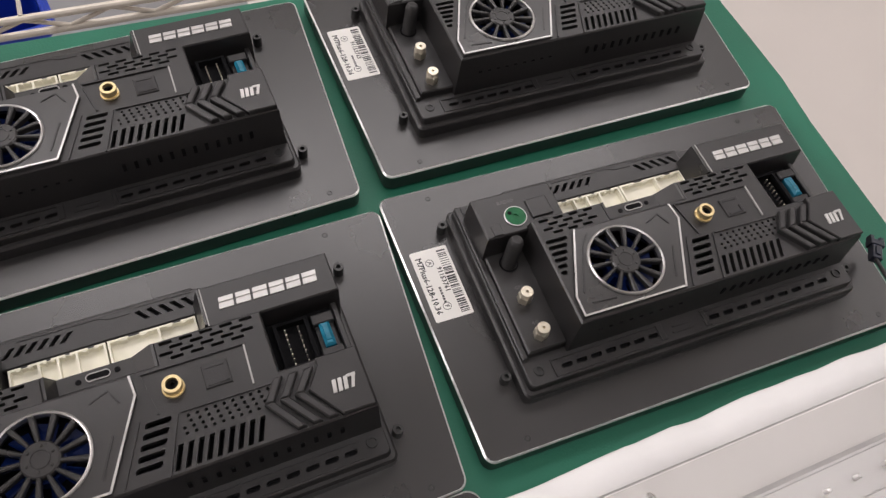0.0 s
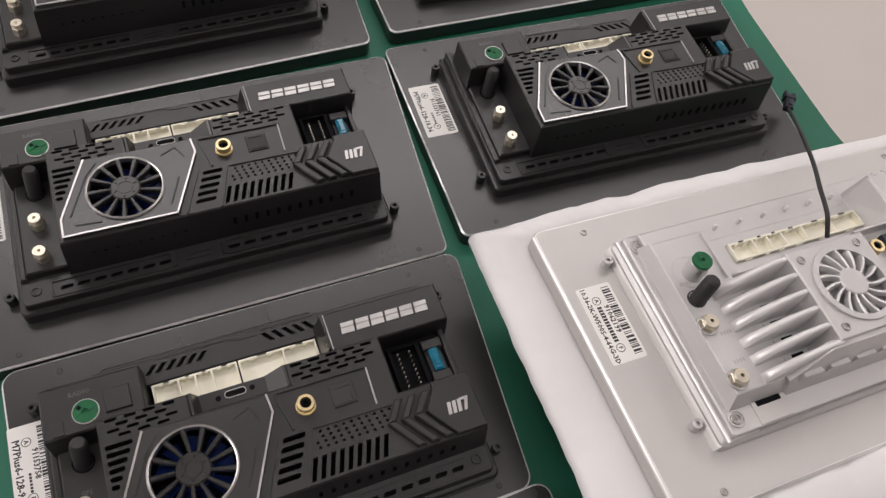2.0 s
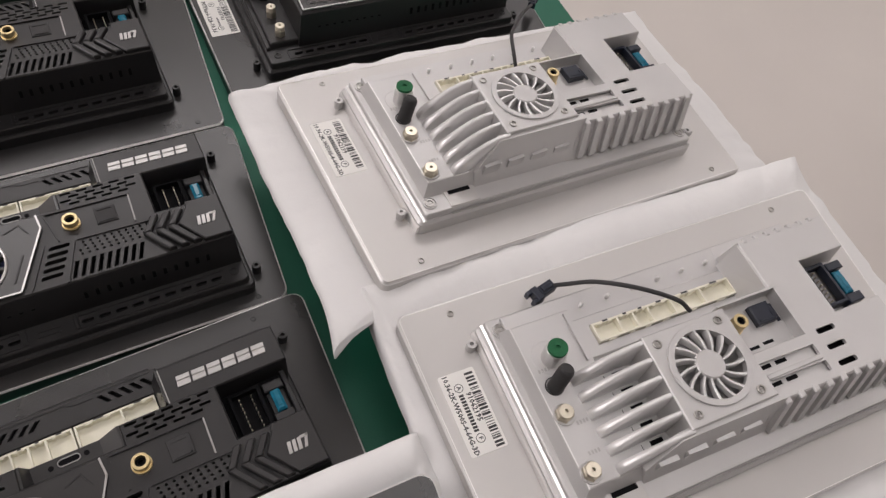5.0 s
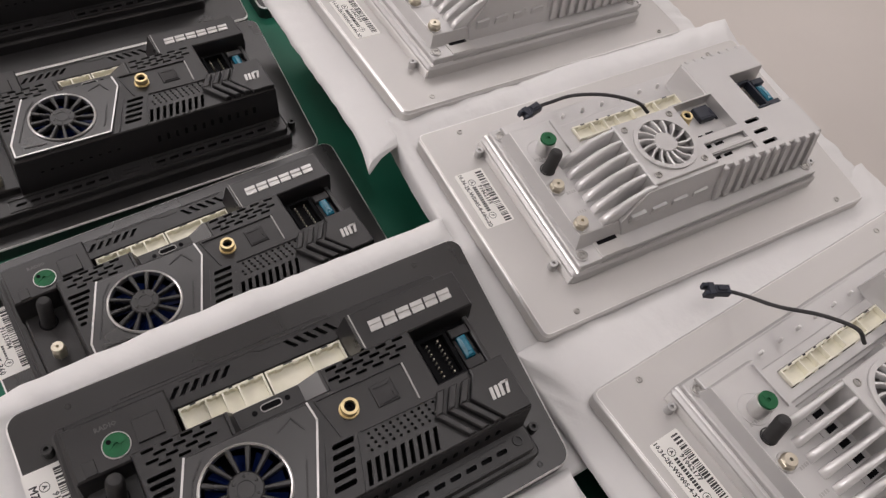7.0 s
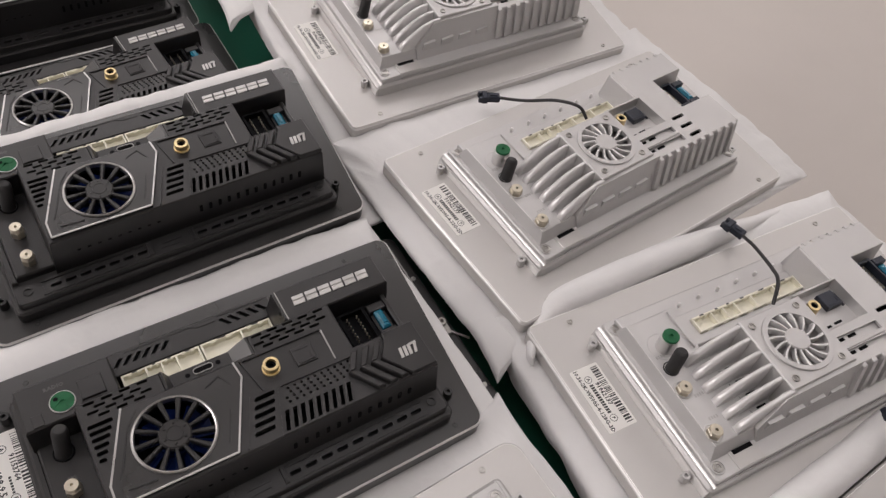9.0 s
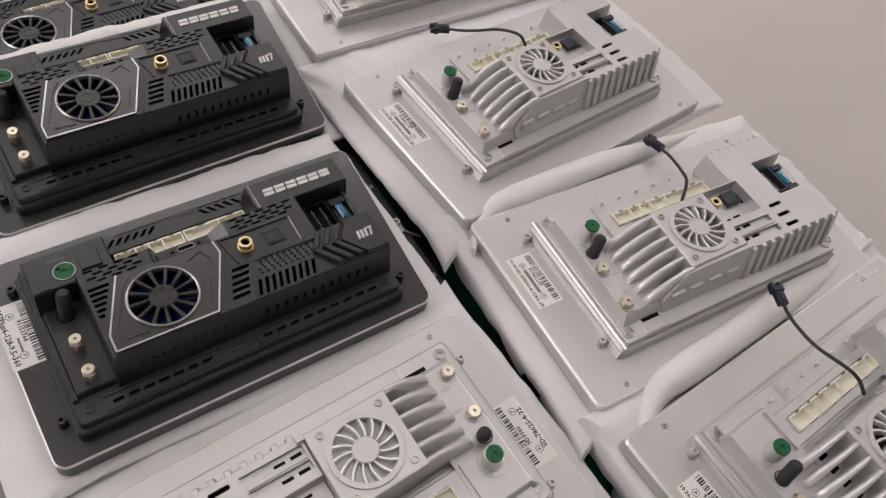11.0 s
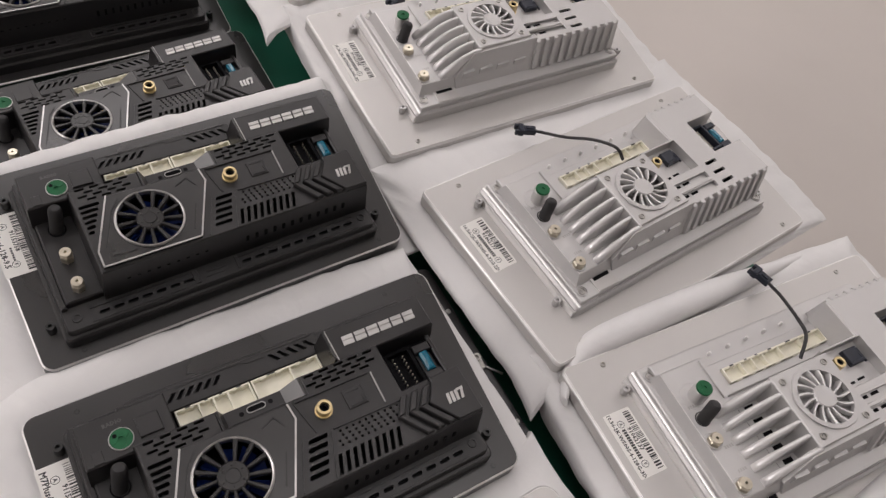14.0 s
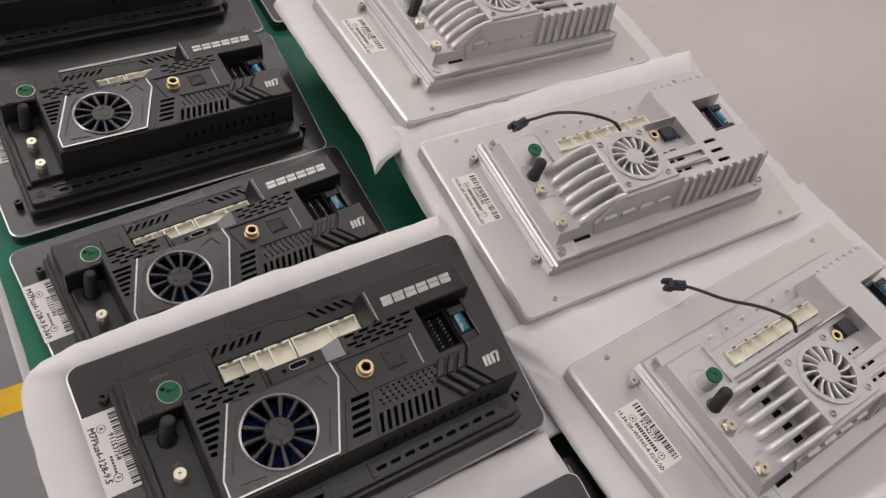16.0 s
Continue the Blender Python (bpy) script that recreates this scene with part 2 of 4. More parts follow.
def screw(parent, x, y, z, r=2.2, mat=STEEL):
    s = Shape().collar(x, y, z - 0.6, z + 0.6, r, r * 0.66, 16, 0.9)
    s.box(x - r * 0.12, x + r * 0.12, y - r * 0.5, y + r * 0.5, z - 0.35, z + 0.1)
    s.box(x - r * 0.5, x + r * 0.5, y - r * 0.12, y + r * 0.12, z - 0.35, z + 0.1)
    return part("screw", s, mat, parent)


def f_socket(parent, x, y, z0, z1, r=3.1, mat=NICKEL):
    """A hexagonal aerial socket with a threaded tip."""
    zh = z0 + (z1 - z0) * 0.62
    s = Shape().slab(circle(x, y, r * 1.12, 6, 0.3), z0, zh, 0.25)
    rings = []
    z = zh
    while z < z1 - 0.5:
        rings += [(r * 0.94, z), (r, z + 0.35), (r * 0.94, z + 0.7)]
        z += 0.7
    rings += [(r * 0.88, z1), (r * 0.24, z1), (r * 0.24, z1 - 2)]
    s.loft([[(px, py, zz) for px, py in circle(x, y, q, 16)] for q, zz in rings])
    return part("aerial_socket", s, mat, parent, "hexagonal nickel aerial socket")


def stub(parent, a, b, r):
    a, b = Vector(a), Vector(b)
    d = (b - a).normalized()
    s = Shape()
    u = d.orthogonal().normalized()
    w = d.cross(u)
    ln = (b - a).length
    prof = [(r, 0), (r, ln * 0.82), (r * 0.93, ln * 0.9), (r * 0.72, ln * 0.97), (r * 0.35, ln)]
    s.loft([[a + d * h + (u * math.cos(t) + w * math.sin(t)) * q for t in [2 * math.pi * k / 18 for k in range(18)]] for q, h in prof])
    return part("rubber_cap", s, RUBBER, parent, "soft black rubber aerial cap")


def smooth_path(pts, n=8):
    pts = [Vector(p) for p in pts]
    ext = [pts[0] * 2 - pts[1]] + pts + [pts[-1] * 2 - pts[-2]]
    out = []
    for k in range(1, len(ext) - 2):
        p0, p1, p2, p3 = ext[k - 1:k + 3]
        for j in range(n):
            t = j / n
            out.append(0.5 * ((2 * p1) + (p2 - p0) * t + (2 * p0 - 5 * p1 + 4 * p2 - p3) * t * t + (3 * p1 - p0 - 3 * p2 + p3) * t ** 3))
    return out + [pts[-1]]


def cable(parent, pts, turn):
    """The fan's lead with its small plug; pts run from the case to the plug."""
    c = part("fan_cable", Shape().tube(smooth_path(pts), 1.05, 10), RUBBER, parent, "thin black fan lead")
    x, y, z = pts[-1]
    s = Shape().box(-1, 7.5, -2.6, 2.6, -2.2, 2.2, 0.4)
    s.box(7.5, 11, -3.6, 3.6, -2.6, 2.6, 0.4).box(10.5, 13.5, -3.6, -1.4, -2, 2, 0.3).box(10.5, 13.5, 1.4, 3.6, -2, 2, 0.3)
    s.box(1, 6, -1.2, 1.2, 2.2, 3.0, 0.2)
    p = part("plug", s, NAVY, c, "two-pin black plug")
    p.matrix_local = pose(x * MM, y * MM, z * MM, 0, 0, turn)
    return c


def pin_block(parent, x0, x1, y0, y1, zf, zt, cells, deep=3.0, name="white_connector"):
    """A cream nylon header: open cells, thin walls, key notches."""
    holes, edge, y_in = [], x0 + 0.9, (y0 + 1.0, y1 - 1.0)
    total = sum(cells)
    for c in cells:
        w = (x1 - x0 - 0.9) * c / total
        holes.append([(edge, y_in[0]), (edge + w - 0.9, y_in[0]), (edge + w - 0.9, y_in[1]), (edge, y_in[1])])
        edge += w
    s = Shape().panel([(x0, y0), (x1, y0), (x1, y1), (x0, y1)], holes, zt, zt - zf, deep, bev=0.15)
    s.box(x0 + 0.3, x1 - 0.3, y0 + 0.3, y1 - 0.3, zf, zt - deep + 0.1)
    edge = x0 + 0.9
    for c in cells:
        w = (x1 - x0 - 0.9) * c / total
        s.box(edge + w * 0.2, edge + w * 0.34, y1 - 1.5, y1 - 0.9, zt - deep, zt - 0.3)
        s.box(edge + w * 0.6, edge + w * 0.74, y1 - 1.5, y1 - 0.9, zt - deep, zt - 0.3)
        s.box(edge + w * 0.30, edge + w * 0.62, y0 - 0.5, y0 + 0.1, zf, zt - 0.8)
        edge += w
    ob = part(name, s, CREAM, parent, "cream nylon pin connector")
    # Key notches are laid on as dark bars, shade of the cuts included.
    notch, edge = Shape(), x0 + 0.9
    for c in cells:
        w = (x1 - x0 - 0.9) * c / total
        notch.box(edge + w * 0.38, edge + w * 0.60, y1 - 0.75, y1 + 0.05, zt - 0.1, zt + 0.05)
        edge += w
    tagged(part("key_notch", notch, RUBBER, ob), kind="stuff")
    return ob


# ---- the dark head unit ----
def badge(parent, x0, x1, y0, y1, z):
    """Raised silver marks in place of the maker's name: slanted plates, each cut by slits."""
    n = 6
    w, h, ln = (x1 - x0) / n, y1 - y0, 0.12
    for k in range(n):
        s = Shape()
        a, b = x0 + k * w, x0 + (k + 1) * w - 1.0
        for c, d, zt in ((0.0, 0.42, 0.6), (0.58, 1.0, 0.6), (0.0, 1.0, 0.12)):
            q0, q1 = c * h, d * h
            s.slab([(a + q0 * ln, y0 + q0), (b + q0 * ln, y0 + q0), (b + q1 * ln, y0 + q1), (a + q1 * ln, y0 + q1)], z - 0.1, z + zt, 0.1)
        part("badge_mark", s, BADGE, parent, "raised bright silver mark")


def dark_fan(parent, cx, cy, z, r):
    rim = Shape().loft([[(x, y, zz) for x, y in circle(cx, cy, q, 48)] for q, zz in ((r + 0.7, z - 1.0), (r + 0.6, z + 0.3), (r + 0.1, z + 0.75), (r - 0.5, z + 0.4), (r - 0.7, z - 2.4))], False, False)
    part("fan_rim", rim, TRIM, parent, "polished silver fan rim", 40)
    s = Shape().rod(cx, cy, z - 3.2, z + 0.2, 7.0, 32, 0.7)
    s.loft([[(x, y, zz) for x, y in circle(cx, cy, q, 24)] for q, zz in ((3.7, z + 0.1), (3.6, z + 0.45), (3.2, z + 0.45), (3.1, z + 0.1))], False, False)
    for k in range(6):
        a = 2 * math.pi * k / 6 + 0.3
        s.rod(cx + 4.9 * math.cos(a), cy + 4.9 * math.sin(a), z, z + 0.55, 0.6, 8, 0.2)
    g = part("fan_guard", s, GLOSS, parent)
    for k in range(13):
        a = 2 * math.pi * k / 13 + 0.1
        d, q = Vector((math.cos(a), math.sin(a))), Vector((-math.sin(a), math.cos(a)))
        c = Vector((cx, cy))
        p, wd = [c + d * 6.4 + q * 0.1, c + d * (r - 0.3) + q * 1.3], (0.7, 1.2)
        part("spoke", Shape().slab([tuple(p[0] - q * wd[0]), tuple(p[1] - q * wd[1]), tuple(p[1] + q * wd[1]), tuple(p[0] + q * wd[0])], z - 3.0, z + 0.05, 0.45), GLOSS, g)
    b = Shape().rod(cx, cy, z - 12, z - 5.5, 7.5, 24)
    rotor = part("fan_rotor", b, ROTOR, parent, "dark blue plastic fan rotor")
    for k in range(9):
        a = 2 * math.pi * k / 9
        pts = []
        for q in (7.2, r - 1.4):
            for da, zz in ((-0.22, -9.5), (0.2, -5.5), (0.24, -5.9), (-0.18, -9.9)):
                pts.append((cx + q * math.cos(a + da), cy + q * math.sin(a + da), z + zz))
        part("fan_blade", Shape().loft([pts[:4], pts[4:]]), ROTOR, rotor)


def dark_unit(x0, x1, y0, y1, corners, lean=0.0):
    """A car head unit lying face down: front panel, mounting flange and moulded heat-sink case."""
    u = new("head_unit")
    out = tapered(rounded(x0, x1, y0, y1, corners, 6), (y0 + y1) / 2, lean)
    p = part("front_panel", Shape().slab(out, -22, -12.9).slab(grow(out, -0.75), -13.2, -11.8, 0.15), SHEET, u, "black coated metal back of the screen")
    rim = Shape().loft([[(x, y, z) for x, y in grow(out, d)] for d, z in ((0.02, -13.1), (0.02, -12.5), (-0.8, -11.85), (-1.0, -11.9), (-1.0, -13.0))], False, False)
    part("edge_trim", rim, EDGE, p, "bright chamfered metal edge")
    for sx, sy in ((x0 + 22, y0 + 5.5), (x1 - 21, y0 + 5.5), (x0 + 24, y1 - 6.5), (x1 - 24, y1 - 6.5)):
        part("screw", Shape().collar(sx, sy, -12, -11.6, 1.5, 0.8, 12, 0.5), DARKSTEEL, p)
    # flange
    part("flange_foot", Shape().slab(rounded(-9, 174, -9.5, 92.5, 3.5), -11.8, -4.2, 1.0), BLACK, u)
    slots = [slot(13.4 + 7.45 * k, -1.2, 5.4, 2.1, 0.25) for k in range(7)] + [slot(91.5 + 8.0 * k, -1.4, 5.6, 2.1, 0.25) for k in range(9)]
    part("flange", Shape().panel(rounded(-6.3, 171.3, -6.6, 91, 2.5), slots, 0, 4.4, 2.0, 0.4, 0.5), BLACK, u)
    # Near-black sheet added below the slots as the shade inside them.
    part("flange_lining", Shape().box(8, 162, -3.5, 1.5, -2.6, -2.0), DEEP_SHADE, u)
    em = Shape().box(61, 64, -4.8, 3.2, -0.1, 0.7, 0.2).box(85.4, 87.4, -4.8, 3.2, -0.1, 0.7, 0.2)
    em.box(69, 80, -0.2, 0.6, -0.1, 0.45).box(68, 79, -3.0, -2.2, -0.1, 0.45)
    em.box(6.5, 7.3, -5, 3.4, -0.1, 0.6).box(7, 61, 2.6, 3.3, -0.1, 0.6).box(7, 61, -5.2, -4.5, -0.1, 0.5).box(88, 160, -5.2, -4.5, -0.1, 0.5).box(88, 160, 2.2, 2.9, -0.1, 0.5)
    part("flange_ribs", em, BLACK, u)
    for sx, sy in ((0, 0), (165, 0), (0.8, 86.5)):
        screw(u, sx, sy, 0, 2.5, DARKSTEEL)
    for sx, sy in ((-13, 4), (-12, 87), (178, 3), (179.5, 85.5)):
        part("post", Shape().collar(sx, sy, -11.8, -5.6, 2.4, 1.1, 14, 2.5), DARKSTEEL, u)
    # socket shelf
    part("socket_shelf", Shape().slab([(-2.5, 7.5), (18, 7.5), (18, 62), (-2.5, 62)], 0, 4, 0.8, 0.6), BLACK, u)
    part("shelf_lip", Shape().box(-5.6, -2.6, 6, 90, 0, 2.2, 0.6), BLACK, u)
    part("cap_well", Shape().collar(7, 52.3, 3.9, 4.5, 4.6, 4.0, 22), DEEP_SHADE, u)
    stub(u, (6.8, 52.2, 3.6), (9.4, 55.2, 20.8), 3.6)
    f_socket(u, 6.3, 32.9, 4, 11.8)
    f_socket(u, 6.2, 14.4, 4, 11.6)
    # aerial block
    blk = Shape().slab([(-3.2, 59.3), (17.6, 59.3), (17.6, 60.6), (37, 60.6), (37, 81.5), (-3.2, 81.5)], 0, 19.0, 0.7, 0.8)
    blk.box(21.5, 32, 64.2, 74.2, 19, 20.2, 0.3).box(0.5, 5, 60, 66, 19, 19.6, 0.2)
    part("aerial_block", blk, BLACK, u)
    ant = part("aerial_jack", Shape().collar(14, 67.5, 18.9, 19.7, 5.45, 5.05, 28), TRIM, u, "green aerial jack with pale rim")
    part("jack_core", Shape().collar(14, 67.5, 18.95, 19.75, 5.0, 1.1, 24, 0.7).strip([(10.4, 66.2), (12.6, 67.4), (13.4, 70.6)], 0.5, 19.5, 19.95).strip([(17.8, 68.6), (15.4, 67.2), (15, 64)], 0.5, 19.5, 19.95), GREEN, ant)
    # The key hole is a black disc that carries the hole's shade.
    part("key_hole", Shape().rod(11.7, 69.6, 19.5, 19.85, 1.0, 12), DEEP_SHADE, ant)
    # back ledge with slashes
    sl = [[(37.6 + 4.4 * k, 80.0), (39.7 + 4.4 * k, 79.8), (43.4 + 4.4 * k, 84.0), (41.3 + 4.4 * k, 84.2)] for k in range(6)]
    sl += [[(93.2 + 4.8 * k, 79.9), (95.4 + 4.8 * k, 80.1), (91.8 + 4.8 * k, 84.6), (89.6 + 4.8 * k, 84.4)] for k in range(5)]
    part("back_ledge", Shape().panel([(37, 75.2), (117, 75.2), (117, 87.5), (16, 87.5), (16, 81.5), (37, 81.5)], sl, 8.7, 8.8, 2.0, 0.7, 0.5), BLACK, u)
    # The sheet below the slashes is coloured as their shade.
    part("ledge_lining", Shape().box(39, 116, 76.5, 86.5, 5.4, 6.0), DEEP_SHADE, u)
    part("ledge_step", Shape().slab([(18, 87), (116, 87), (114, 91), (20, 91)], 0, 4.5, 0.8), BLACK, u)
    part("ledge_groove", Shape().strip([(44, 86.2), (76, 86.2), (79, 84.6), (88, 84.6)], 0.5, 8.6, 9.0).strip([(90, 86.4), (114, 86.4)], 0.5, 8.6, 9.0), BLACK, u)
    # The bay floor is near-black, its shade put into the colour.
    part("connector_bay", Shape().box(37, 113, 60.6, 75.4, 0, 2.0), DEEP_SHADE, u)
    pin_block(u, 39.2, 76.2, 63.4, 74.9, 1.9, 8.5, (3, 2, 2, 3), 3.4)
    pin_block(u, 76.9, 112.5, 63.4, 74.9, 1.9, 8.5, (4, 3), 3.4)
    # main deck
    deck = [(17.6, 6.4), (169, 6.4), (169, 33), (137.4, 33), (137.4, 60.5), (95, 60.5), (95, 50.8), (54, 50.8), (54, 60.3), (17.6, 60.3)]
    holes = []
    for k in range(4):
        for c in range(4 - k % 2):
            holes.append(slot(23.2 + 7.6 * c + 3.8 * (k % 2) + 0.2 * k, 58.7 - 2.35 * k, 4.8, 1.35))
    for k in range(4):
        for c in range(5 - k % 2):
            holes.append(slot(99.6 + 7.9 * c + 3.9 * (k % 2) - 0.3 * k, 58.8 - 2.3 * k, 5.2, 1.35))
    for k in range(6):
        w = 10.6 - 1.5 * k
        holes.append(slot(19.4 + w / 2, 47.6 - 3.3 * k, w, 2.0))
    for k in range(5):
        cy = 28.2 - 3.9 * k
        holes.append(slot(90.4 - 1.6 * k, cy, 9.6, 2.2, 0.35))
    for k in range(9):
        holes.append([(92.0 + 3.8 * k, 8.2), (94.0 + 3.8 * k, 8.2), (97.3 + 3.8 * k, 17.4), (95.3 + 3.8 * k, 17.4)])
    for r in range(4):
        for c in range(10):
            holes.append(circle(101.2 + 3.35 * c - 1.15 * r + (1.6 if r % 2 else 0), 27.2 - 2.2 * r, 0.72, 6))
    holes.append(circle(50, 28.4, 17.0, 40))
    part("case", Shape().panel(deck, holes, 24.0, 24.0, 3.0, 1.8, 0.7), BLACK, u, "ridged black moulded case with vents")
    # Black sheet added behind the vents to read as shade.
    part("case_lining", Shape().box(19, 136, 9, 61, 11.5, 12), DEEP_SHADE, u)
    # fan shroud and its bright lines
    tri = [(34, 49.5), (20.2, 18.2), (20.0, 8.8), (70.2, 8.3), (85.0, 41), (84.2, 49)]
    part("fan_shroud", Shape().panel(list(reversed(tri)), [circle(50, 28.4, 17.2, 40)], 25.4, 1.6, 1.6, 0.5, 0.3), SHEET, u)
    part("shroud_trim", Shape().strip([tri[0], tri[1], tri[2], tri[3], tri[4], tri[5]], 0.85, 25.2, 25.8), TRIM, u, "thin silver shroud line")
    for line, w in (([(24.5, 19), (34, 40), (39, 46)], 0.7), ([(69, 43), (76, 46), (79, 40)], 0.6), ([(26, 13.5), (37, 12.5)], 0.6), ([(68.5, 14), (74.5, 28)], 0.8)):
        part("shroud_rib", Shape().strip(line, w, 25.2, 25.75), BLACK, u)
    dark_fan(u, 50, 28.4, 26.0, 17.2)
    # usb strip
    part("usb_strip", Shape().box(54.2, 94.8, 49.5, 60.8, 2, 17.0, 0.4), BLACK, u)
    usb = part("usb_socket", Shape().loft([[(x, y, z) for x, y in rounded(72.6 - a, 72.6 + a, 57.3 - b, 57.3 + b, b, 4)] for a, b, z in ((4.7, 1.75, 16.8), (4.7, 1.75, 17.5), (4.35, 1.35, 17.5), (4.3, 1.3, 17.1))], True, False), PRINT_PALE, u)
    # The core below the tongue is black for the shade in the hollow.
    part("usb_tongue", Shape().slab(rounded(68.2, 77.0, 55.95, 58.65, 1.2, 4), 16.8, 17.15).box(69.6, 75.6, 57.0, 57.6, 17.1, 17.3), DEEP_SHADE, usb)
    # Screw holes are black discs with their shade in the colour.
    part("screw_hole", Shape().rod(65.2, 56.8, 16.8, 17.2, 1.2, 10).rod(79.8, 57.4, 16.8, 17.2, 1.2, 10), DEEP_SHADE, u)
    part("ramp", Shape().loft([[(85.6, 50.6, 16.8), (95.1, 50.6, 16.8), (95.1, 60.7, 16.8), (85.6, 60.7, 16.8)], [(94.0, 50.6, 23.8), (95.1, 50.6, 23.8), (95.1, 60.4, 23.8), (94.0, 60.4, 23.8)]]), SHEET, u)
    part("clip", Shape().loft([[(53.9, 50.6, 16.8), (58.0, 50.6, 16.8), (57.6, 60.7, 16.8), (53.9, 60.7, 16.8)], [(53.9, 50.6, 23.8), (55.0, 50.6, 23.8), (55.0, 60.2, 23.8), (53.9, 60.2, 23.8)]]), BLACK, u)
    # audio corner
    part("audio_plate", Shape().strip([(87.5, 48.8), (128, 48.6)], 0.9, 23.8, 24.9).strip([(87.5, 48.8), (91, 31.5)], 0.9, 23.8, 24.7), BLACK, u)
    part("bright_line", Shape().strip([(127.6, 48.2), (127.0, 31.2)], 0.7, 23.9, 24.7), PRINT_PALE, u)
    rca = part("audio_jack", Shape().collar(98.6, 39.6, 23.8, 28.6, 3.7, 2.4, 28, 4.0).collar(98.6, 39.6, 23.8, 25.0, 4.3, 3.6, 28), GOLD, u, "gold-plated audio jack")
    part("jack_core", Shape().collar(98.6, 39.6, 24.5, 26.8, 2.4, 1.0, 18, 1.5), DEEP_SHADE, rca)
    part("optical_socket", Shape().box(109.8, 120, 34.6, 44.6, 23.8, 24.7, 0.3).strip([(111.5, 36), (118.5, 36), (118.5, 39)], 0.9, 24.6, 25.1).strip([(111.5, 43), (118, 43)], 0.6, 24.6, 25.0), RUBBER, u)
    # right front block: chevrons and mark
    part("grille_frame", Shape().strip([(99, 29.4), (134, 28.8)], 0.7, 23.8, 24.8).strip([(97.6, 29), (90.2, 7)], 0.8, 23.8, 24.8).strip([(84, 30.5), (74.5, 8)], 0.7, 23.8, 24.7), BLACK, u)
    rb = [(155.0, 7), (168.4, 6.8), (168.4, 32.2), (151.8, 32.2), (151.6, 29.2), (145.6, 20.5)]
    part("corner_block", Shape().slab(rb, 23.9, 26.8, 0.5), BLACK, u)
    for k in range(3):
        ox = 6.1 * k
        pts = [(134.2 + ox, 29.5 - 0.2 * k), (128.4 + ox * 0.96, 20.4), (137.4 + ox, 7.4)]
        s = Shape()
        for (ax, ay), (bx, by) in zip(pts, pts[1:]):
            s.slab([(ax, ay), (bx, by), (bx + 3.6, by), (ax + 3.6, ay)], 23.9, 27.0 + 0.2 * k, 0.5)
        part("chevron", s, BLACK, u)
    m = Shape()
    for a, b in ((0, 1.6), (2.3, 3.9), (4.6, 6.2)):
        m.slab([(154 + a, 15.6), (154 + b, 15.6), (154.9 + b, 21), (154.9 + a, 21)], 26.7, 27.3, 0.1)
    m.slab([(161.2, 15.6), (162.6, 15.6), (164.6, 21.4), (163.2, 21.4)], 26.7, 27.3, 0.1)
    m.box(160.8, 164.4, 20.3, 21.4, 26.7, 27.3)
    part("model_mark", m, BADGE, u, "small raised silver mark")
    # badge block and power socket
    bb = Shape().loft([[(117, 58.8, 0), (171.5, 58.8, 0), (171.5, 79, 0), (117, 79, 0)], [(117, 58.8, 14.5), (171.2, 58.8, 14.5), (171.2, 78.8, 14.5), (117, 78.8, 14.5)], [(116.6, 60, 22.6), (171, 60, 22.6), (171, 78.6, 22.6), (116.6, 78.6, 22.6)], [(117.2, 60.6, 23.2), (170.4, 60.6, 23.2), (170.4, 78, 23.2), (117.2, 78, 23.2)]])
    part("badge_block", bb, BLACK, u)
    part("ledge_ramp", Shape().loft([[(112.9, 62, 2), (117, 62, 2), (117, 79, 2), (112.9, 79, 2)], [(112.9, 62, 9), (117, 62, 9), (117, 79, 9), (112.9, 79, 9)], [(115.8, 62, 22.6), (117, 62, 22.6), (117, 78.6, 22.6), (115.8, 78.6, 22.6)]]), SHEET, u)
    part("badge_line", Shape().strip([(117.2, 61), (117.2, 78)], 0.5, 23, 23.5), PRINT_PALE, u)
    badge(u, 122.8, 164.8, 66.5, 71.8, 23.1)
    # Bay and socket are near-black: the shade of the well is in their colour.
    part("power_bay", Shape().box(137.4, 169, 33, 59, 0, 11.0), DEEP_SHADE, u)
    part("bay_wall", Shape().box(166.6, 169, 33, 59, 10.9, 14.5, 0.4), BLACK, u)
    hd = part("power_socket", Shape().panel(rounded(140.5, 155.5, 34.5, 56.5, 0.6, 2), [[(142.2, 36), (153.8, 36), (153.8, 55), (142.2, 55)]], 15.5, 4.6, 4.0, 0, 0.3), DEEP_SHADE, u)
    pins = Shape()
    for r in range(2):
        for k in range(8):
            pins.box(145.0 + 5.6 * r, 145.5 + 5.6 * r, 37.5 + 2.25 * k, 38.0 + 2.25 * k, 11, 13.6)
    tagged(part("pin_row", pins, NICKEL, hd), kind="stuff")
    fb = part("fuse_holder", Shape().box(156.8, 166, 35.5, 40, 11, 14, 0.3).box(156.8, 166, 51, 55.5, 11, 15.5, 0.4).box(157.5, 165.3, 40, 51, 11, 12.2), RUBBER, u)
    part("fuse", Shape().box(159.0, 163.6, 40.4, 51.6, 12, 15.2, 1.0).box(160.0, 162.6, 42.6, 49.6, 15.1, 15.7, 0.3), BLUE, fb, "translucent blue blade fuse")
